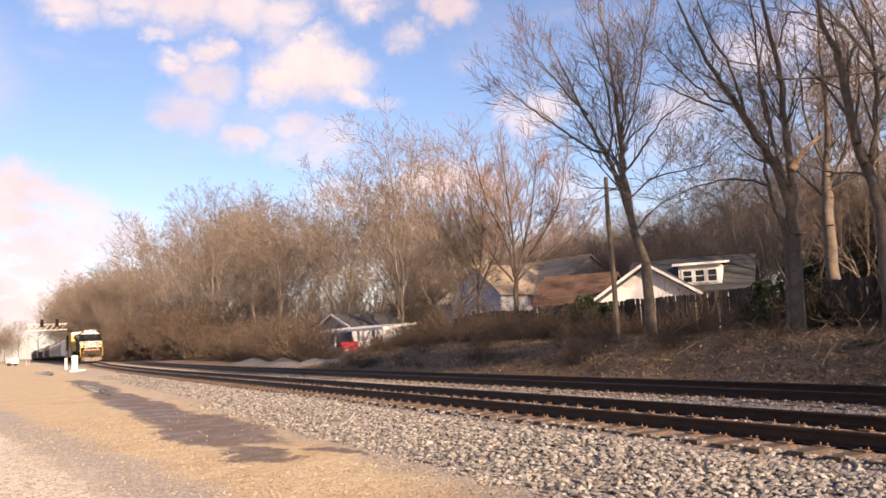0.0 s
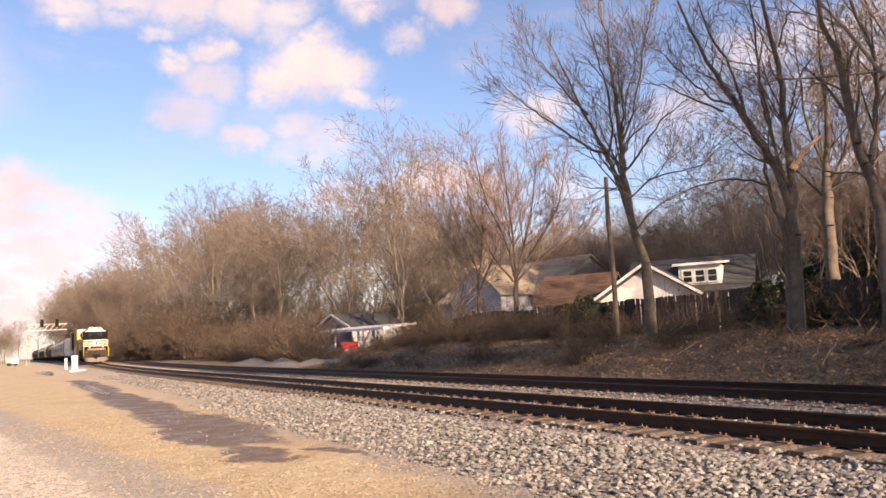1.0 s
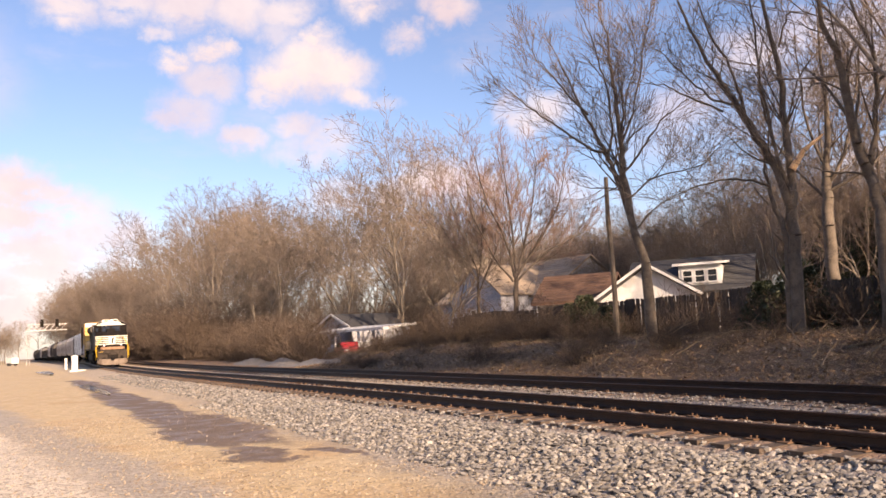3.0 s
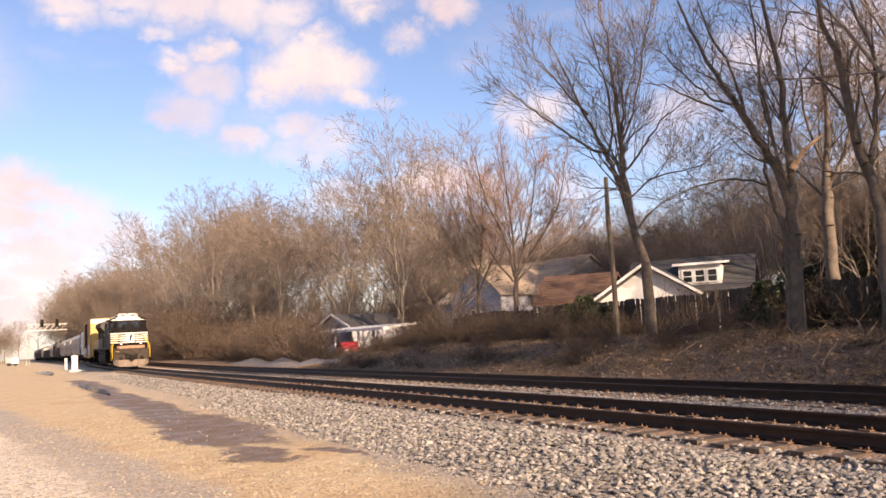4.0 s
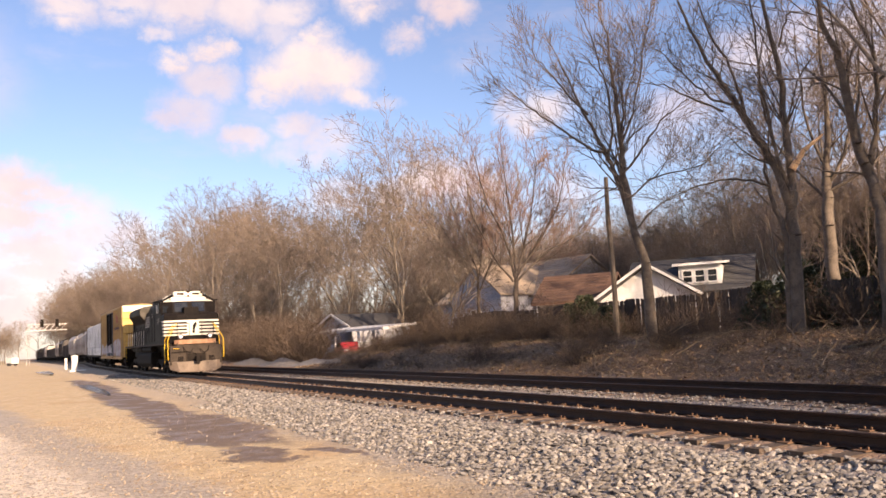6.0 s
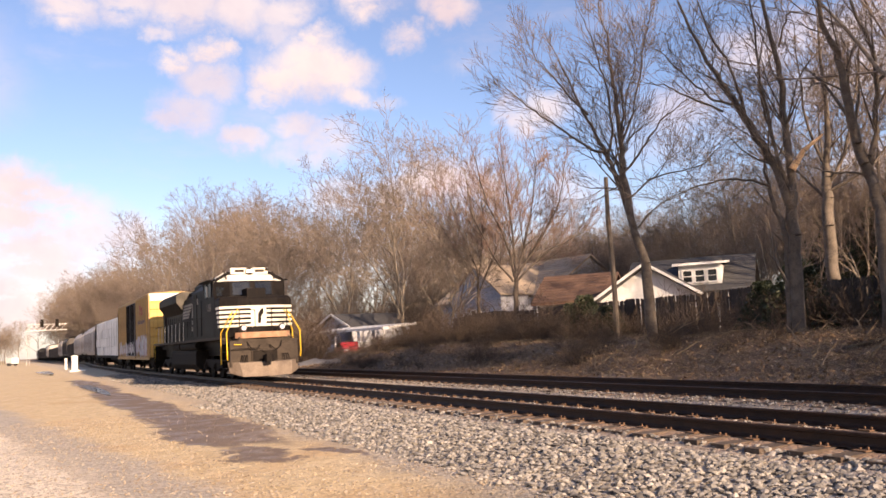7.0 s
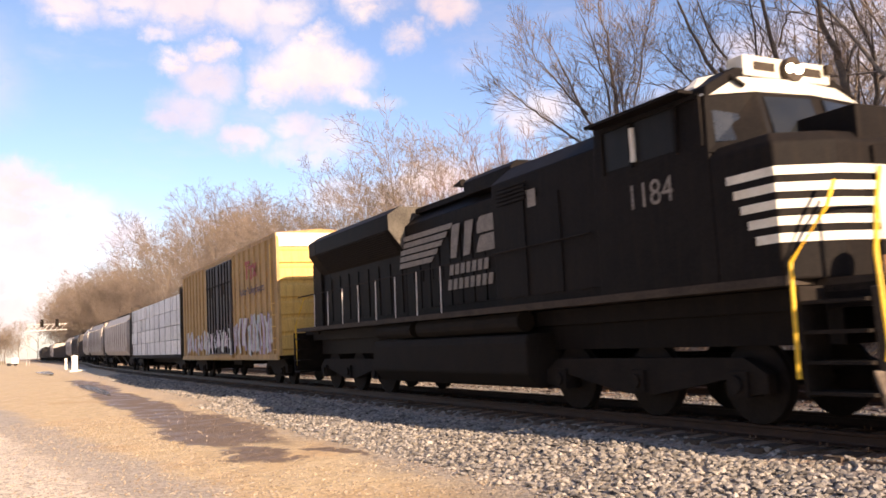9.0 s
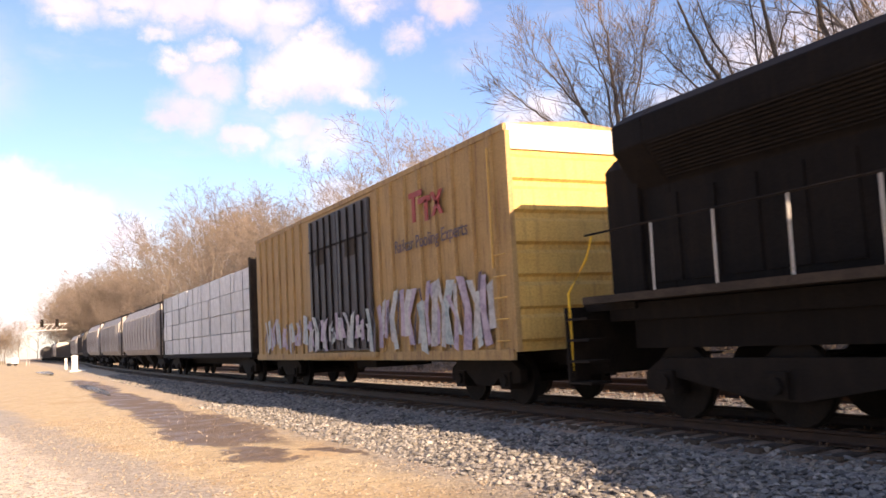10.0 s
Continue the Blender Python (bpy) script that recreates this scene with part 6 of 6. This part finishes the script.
def build_white_house():
    house = thing("white_house", "white clapboard bungalow with brown and grey roofs and a dormer", "house")
    g = 0.9
    part("wall", gable_body(-37.5, -32.3, 30.0, 36.0, g, 2.75, 4.45, "y"), SIDING, house)
    clapboards(house, -37.5, -32.3, 29.998, g + 0.1, 4.2, SIDING, lambda z: (-37.5, -32.3) if z < 2.75 else (-37.5 + (z - 2.75) / 1.7 * 2.6, -32.3 - (z - 2.75) / 1.7 * 2.6))
    roof = part("roof", gable_roof(-37.5, -32.3, 30.0, 36.0, 2.78, 4.5, "y", 0.45), SHINGLE_GREY, house, "dark grey shingle roof")
    s = Shape()
    for d in (-1, 1):
        s.loft([[(-34.9, 29.50, 4.52), (-34.9, 29.44, 4.52), (-34.9, 29.44, 4.68), (-34.9, 29.50, 4.68)], [(-34.9 + d * 3.15, 29.50, 2.54), (-34.9 + d * 3.15, 29.44, 2.54), (-34.9 + d * 3.15, 29.44, 2.70), (-34.9 + d * 3.15, 29.50, 2.70)]])
    part("bargeboard", s, SIDING, roof, "white bargeboard")
    window(house, -36.1, 29.95, 1.3, 1.1, 1.2)
    window(house, -33.6, 29.95, 1.3, 1.1, 1.2)
    # brown-roofed wing
    part("wing_wall", Shape().box(-41.3, -37.45, 31.5, 37.0, 0.8, 3.0), SIDING, house)
    wing = part("wing_roof", gable_roof(-41.3, -37.6, 31.5, 37.0, 3.0, 4.45, "x", 0.4), SHINGLE_BROWN, house, "brown shingle roof")
    shingles(wing, -41.7, -37.6, 31.1, 34.25, 2.94, 4.59, SHINGLE_BROWN, 10)
    # grey main roof behind with a dormer
    part("rear_wall", Shape().box(-37.0, -30.2, 36.0, 44.0, 0.9, 3.2), SIDING, house)
    back = part("rear_roof", gable_roof(-37.0, -30.2, 35.5, 44.5, 3.2, 5.3, "x", 0.4), SHINGLE_GREY, house, "dark grey shingle roof")
    shingles(back, -37.4, -29.8, 35.1, 40.0, 3.12, 5.44, SHINGLE_GREY, 14)
    dormer = part("dormer", Shape().box(-34.0, -31.6, 36.0, 39.5, 3.3, 4.72), SIDING, house, "white dormer")
    part("dormer_roof", Shape().along_x([(35.6, 4.72), (35.6, 4.86), (39.8, 5.14), (39.8, 5.0)], -34.3, -31.3), SIDING, dormer, "pale dormer eave")
    for x in (-33.5, -32.8, -32.1):
        window(house, x, 35.99, 3.75, 0.48, 0.66, 1, 2)
    # porch roof to the side
    part("porch_roof", Shape().along_x([(30.5, 2.62), (30.5, 2.80), (35.5, 3.30), (35.5, 3.10)], -31.0, -28.4), SHINGLE_GREY, house)
    part("fascia", Shape().box(-31.0, -28.4, 30.42, 30.5, 2.60, 2.82), SIDING, house, "white fascia board")
    for x in (-30.7, -28.6):
        part("porch_post", Shape().box(x - 0.07, x + 0.07, 30.6, 30.74, 0.8, 2.65), SIDING, house)
    turn_about(house, -34.9, 30.0, 40)


def build_tan_house():
    house = thing("tan_roofed_house", "grey-sided house with a broad tan shingle roof", "house")
    part("wall", gable_body(-67.5, -52.5, 37.0, 47.0, 0.3, 4.3, 7.4, "x"), GREYWALL, house)
    clapboards(house, -67.5, -52.5, 36.998, 0.4, 4.2, GREYWALL)
    roof = part("roof", gable_roof(-67.5, -52.5, 37.0, 47.0, 4.3, 7.4, "x", 0.4), SHINGLE_TAN, house, "tan shingle roof")
    shingles(roof, -67.9, -52.1, 36.6, 42.0, 4.19, 7.54, SHINGLE_TAN, 16)
    # projecting grey gable
    part("gable_wing", gable_body(-61.0, -54.5, 33.5, 39.0, 0.3, 4.5, 6.9, "y"), GREYWALL, house, "grey gable wing")
    clapboards(house, -61.0, -54.5, 33.498, 0.4, 6.6, GREYWALL, lambda z: (-61.0, -54.5) if z < 4.5 else (-61.0 + (z - 4.5) / 2.4 * 3.25, -54.5 - (z - 4.5) / 2.4 * 3.25))
    part("gable_roof", gable_roof(-61.0, -54.5, 33.5, 40.5, 4.5, 6.95, "y", 0.3), SHINGLE_TAN, house, "tan shingle roof")
    window(house, -64.0, 36.96, 2.6, 1.5, 1.3)
    window(house, -53.4, 36.96, 2.6, 0.9, 1.3, 1, 2)
    window(house, -57.7, 33.46, 1.8, 1.2, 1.4)
    house.matrix_world = Matrix.Translation((-66.5, 43.2, 0.2)) @ Matrix.Rotation(radians(10), 4, "Z") @ Matrix.Translation((60.0, -42.0, 0.0))


def build_small_house():
    house = thing("small_white_house", "small white gabled house with an open carport", "house")
    part("wall", gable_body(-97.0, -89.5, 34.0, 42.0, -0.4, 3.0, 4.4, "y"), GREYWALL, house)
    roof = part("roof", gable_roof(-97.0, -89.5, 34.0, 42.0, 3.0, 4.45, "y", 0.4), SHINGLE_GREY, house, "dark shingle roof")
    s = Shape()
    for d in (-1, 1):
        s.loft([[(-93.25, 33.55, 4.42), (-93.25, 33.45, 4.42), (-93.25, 33.45, 4.68), (-93.25, 33.55, 4.68)], [(-93.25 + d * 4.15, 33.55, 2.86), (-93.25 + d * 4.15, 33.45, 2.86), (-93.25 + d * 4.15, 33.45, 3.12), (-93.25 + d * 4.15, 33.55, 3.12)]])
    part("bargeboard", s, SIDING, roof, "white bargeboard")
    window(house, -95.5, 33.96, 0.5, 1.4, 1.5)
    part("white_panel", Shape().box(-96.8, -92.2, 33.9, 33.96, -0.3, 1.2), SIDING, house, "sunlit white panel")
    part("carport_roof", Shape().along_x([(29.8, 2.35), (29.8, 2.6), (34.0, 2.95), (34.0, 2.75)], -91.0, -76.5), SIDING, house, "white carport roof")
    for x in (-90.8, -86.2, -81.4, -76.8):
        part("carport_post", Shape().box(x - 0.09, x + 0.09, 29.9, 30.08, -0.5, 2.4), SIDING, house, "white post")
    for x in (-88.8, -83.8, -82.4):
        part("carport_panel", Shape().box(x - 0.5, x + 0.45, 33.2, 33.3, -0.4, 1.5), SIDING, house, "white panel")
    turn_about(house, -90.0, 33.0, 10)


build_white_house()
build_tan_house()
build_small_house()


def build_fence():
    fence = thing("board_fence", "weathered dark vertical board fence along the gardens", "fence")
    rng = random.Random(31)
    board = Shape().along_y([(-0.07, 0.0), (-0.07, 1.66), (-0.045, 1.72), (0.045, 1.72), (0.07, 1.66), (0.07, 0.0)], -0.012, 0.012).mesh("board", FENCE)
    x = -45.0
    while x < -5:
        y = 24.0 + 0.02 * (x + 25)
        if rng.random() > 0.03:
            ob = part("board", board, None, fence)
            ob.matrix_basis = pose(x, y, ground_z(x, y) - 0.1 + rng.uniform(-0.02, 0.03), 0, rng.uniform(-1.2, 1.2), 0)
        x += 0.152 + (0.05 if rng.random() < 0.06 else 0)
    for i in range(17):
        x = -45 + 2.45 * i
        y = 24.08 + 0.02 * (x + 25)
        part("post", Shape().box(x - 0.05, x + 0.05, y, y + 0.1, ground_z(x, y) - 0.3, ground_z(x, y) + 1.62), FENCE, fence)
        for h in (0.35, 1.3):
            y2 = 24.03 + 0.02 * (x + 2.45 + 25)
            s = Shape()
            s.loft([[(xx, yy + a, ground_z(xx, yy) + h + b) for a, b in ((0, 0), (0.05, 0), (0.05, 0.09), (0, 0.09))] for xx, yy in ((x, y - 0.06), (x + 2.45, y2 - 0.015))])
            part("rail", s, FENCE, fence)


build_fence()


def build_car():
    car = thing("parked_car", "red saloon car parked beside the carport", "car")
    body = [(-2.2, 0.35), (-2.25, 0.7), (-2.1, 0.92), (-1.2, 0.98), (-0.7, 1.42), (0.6, 1.42), (1.2, 0.98), (2.1, 0.86), (2.25, 0.6), (2.2, 0.32)]
    part("body", Shape().along_y(body, -0.85, 0.85), REDCAR, car, bevel=0.06)
    for y in (-0.86, 0.86):
        part("side_window", Shape().along_y([(-1.05, 1.0), (-0.65, 1.35), (0.55, 1.35), (1.02, 1.0)], y - 0.01, y + 0.01), GLASS, car)
        for x in (-1.4, 1.4):
            w = part("wheel", Shape().disc((x, y * 0.95, 0.31), (0, 1, 0), 0.31, 0.2, 18), TYRE, car)
            part("rim", Shape().disc((x, y * 1.05, 0.31), (0, 1, 0), 0.18, 0.06, 14), ROOFW, w)
    for y in (-0.6, 0.6):
        part("headlight", Shape().box(2.16, 2.27, y - 0.18, y + 0.18, 0.62, 0.76), WHITE, car)
    part("bumper", Shape().box(2.15, 2.32, -0.8, 0.8, 0.35, 0.52), ROOFW, car)
    car.matrix_world = pose(-76.5, 28.6, ground_z(-76.5, 28.6) + 0.02, 0, 0, -8)


build_car()

# ---- beside the line ----
def mound(x, y, rx, ry, h, seed):
    rng = np.random.RandomState(seed)
    n, m = 22, 8
    s = Shape()
    vs = [(x, y, ground_z(x, y) + h)]
    for j in range(1, m + 1):
        for i in range(n):
            a = 2 * math.pi * i / n
            u = j / m
            px, py = x + rx * u * math.cos(a), y + ry * u * math.sin(a)
            vs.append((px, py, ground_z(px, py) + h * (1 - u) ** 1.2 * (1 + 0.10 * rng.normal()) - (0.1 if j == m else 0)))
    fs = [(0, 1 + i, 1 + (i + 1) % n) for i in range(n)]
    fs += [(1 + (j - 1) * n + i, 1 + j * n + i, 1 + j * n + (i + 1) % n, 1 + (j - 1) * n + (i + 1) % n) for j in range(1, m) for i in range(n)]
    s.add(vs, fs)
    tagged(new("gravel_heap", s.mesh("gravel_heap", SCREE, True)), "low heap of pale dumped gravel beside the track", "gravel heap", "gravel heaps")


for i, (x, y, rx, ry, h) in enumerate(((-76, 19.4, 5.0, 1.6, 0.5), (-66.5, 19.3, 5.5, 1.6, 0.55), (-58.5, 19.2, 4.5, 1.5, 0.45), (-52.0, 19.2, 4.0, 1.4, 0.35))):
    mound(x, y, rx, ry, h, 40 + i)

box = thing("signal_cabinet", "white steel signal cabinet on a pale concrete pad", "cabinet")
part("body", Shape().box(-0.45, 0.45, -0.42, 0.42, 0.18, 1.75), WHITE, box, bevel=0.03)
part("lid", Shape().along_x([(-0.5, 1.75), (-0.5, 1.80), (0, 1.90), (0.5, 1.80), (0.5, 1.75)], -0.5, 0.5), WHITE, box)
part("door", Shape().box(0.45, 0.475, -0.36, 0.36, 0.3, 1.65), WHITE, box)
part("pad", Shape().box(-0.9, 2.2, -0.8, 1.4, -0.3, 0.18), WHITE, box, "pale concrete pad")
box.location = (-98, 6.0, ground_z(-98, 6.0))
box.scale = (0.8, 0.7, 0.9)
post = thing("marker_post", "short white marker post with a tan foot", "post")
part("post", Shape().box(-0.14, 0.14, -0.14, 0.14, 0.0, 1.3), WHITE, post)
part("cap", Shape().box(-0.17, 0.17, -0.17, 0.17, 1.3, 1.38), WHITE, post)
post.location = (-112, 5.9, ground_z(-112, 5.9) - 0.05)

gantry = thing("signal_gantry", "pale steel signal bridge over the tracks", "signal gantry")
for y in (2.9, 3.3):
    part("mast", Shape().tube([(0, y, -0.5), (0, y, 8.2)], 0.05, 8), HOPPER, gantry)
for z in (7.0, 8.2):
    part("chord", Shape().box(-0.12, 0.12, 2.8, 10.3, z - 0.05, z + 0.05), WHITE, gantry)
for i in range(7):
    part("brace", Shape().tube([(0, 3.0 + i, 7.0), (0, 4.0 + i, 8.2)], 0.05, 6), WHITE, gantry)
for y in (5.6, 8.4):
    head = part("signal_head", Shape().box(0.1, 0.35, y - 0.3, y + 0.3, 7.6, 9.2), UNDER, gantry, "dark signal head")
    part("hood", Shape().disc((0.45, y, 8.7), (1, 0, 0), 0.14, 0.25, 12), UNDER, head)
part("ladder", Shape().tube([(0.3, 2.75, 0), (0.3, 2.75, 7.5)], 0.03, 5), WHITE, gantry)
gantry.location = (-190, 0.0, ground_z(-190, 1.5))

trailer = thing("box_trailer", "white box trailer parked far down the yard", "trailer")
part("body", Shape().box(-1.3, 1.3, -0.85, 0.85, 0.45, 1.9), WHITE, trailer, bevel=0.04)
part("underframe", Shape().box(-1.2, 1.2, -0.8, 0.8, 0.3, 0.45), UNDER, trailer)
for x in (-0.4, 0.4):
    for y in (-0.8, 0.8):
        part("wheel", Shape().disc((x, y, 0.36), (0, 1, 0), 0.36, 0.22, 14), TYRE, trailer)
trailer.location = (-225, 0.3, ground_z(-225, 0.3))
trailer.rotation_euler = (0, 0, 0.5)


def puddle(cx, cy, rx, ry, seed):
    rng = random.Random(seed)
    n = 26
    top = ground_z(cx, cy) + 0.035
    ring = [(cx + rx * math.cos(a) * (1 + 0.25 * math.sin(3 * a + seed)), cy + ry * math.sin(a) * (1 + 0.2 * math.cos(2 * a))) for a in (2 * math.pi * i / n for i in range(n))]
    s = Shape().loft([[(x, y, top - 0.12) for x, y in ring], [(x, y, top) for x, y in ring]])
    tagged(new("puddle", s.mesh("puddle", WATER)), "shallow muddy puddle reflecting the sky", "puddle", "puddles", "structure")


puddle(-50.0, 3.9, 8.0, 0.42, 2)
puddle(-104, 3.2, 14.0, 0.9, 7)

# far trees down the yard, on the near side of the line
for x, y, s in ((-330, -6, 0.75), (-360, -14, 0.85), (-345, -2, 0.6), (-400, -10, 0.9), (-430, 3, 0.8), (-480, 12, 1.0), (-500, 4, 0.9), (-450, 20, 0.9), (-520, -8, 1.0), (-300, -4.5, 0.42), (-304, -3, 0.46), (-308, -1.6, 0.44), (-312, -0.4, 0.42), (-316, 0.6, 0.38), (-322, -2.4, 0.5), (-326, -5, 0.5), (-330, -0.8, 0.46), (-334, -3.6, 0.5), (-338, 0.8, 0.36)):
    again(WOODS[int(-x) % 5], x, y, s, x)

# ---- what moves ----
def nose_at(t):
    """Place of the locomotive's nose along the line: a steady 14.57 m/s."""
    return -6.725 + 14.57 * (t - 9.0)


def rail_pose(front, length):
    def spot(x):
        return Vector((x, TRACK_Y + aside(x), rise(x)))
    a, b = spot(front - 0.12 * length), spot(front - 0.88 * length)
    d = (a - b).normalized()
    turn = Matrix.Rotation(math.atan2(d.y, d.x), 4, "Z") @ Matrix.Rotation(-math.asin(d.z), 4, "Y")
    return Matrix.Translation(a + d * 0.12 * length) @ turn


def motions():
    for car, back, length in TRAIN:
        walk(car, [(t, rail_pose(nose_at(t) - back, length)) for t in range(0, 11)])
    for wheel, x, r in WHEELS[:14]:
        walk(wheel, [(i / 30, pose(x, 0, r, 0, math.degrees(14.57 * i / 30 / r), 0)) for i in range(301)])


motions()
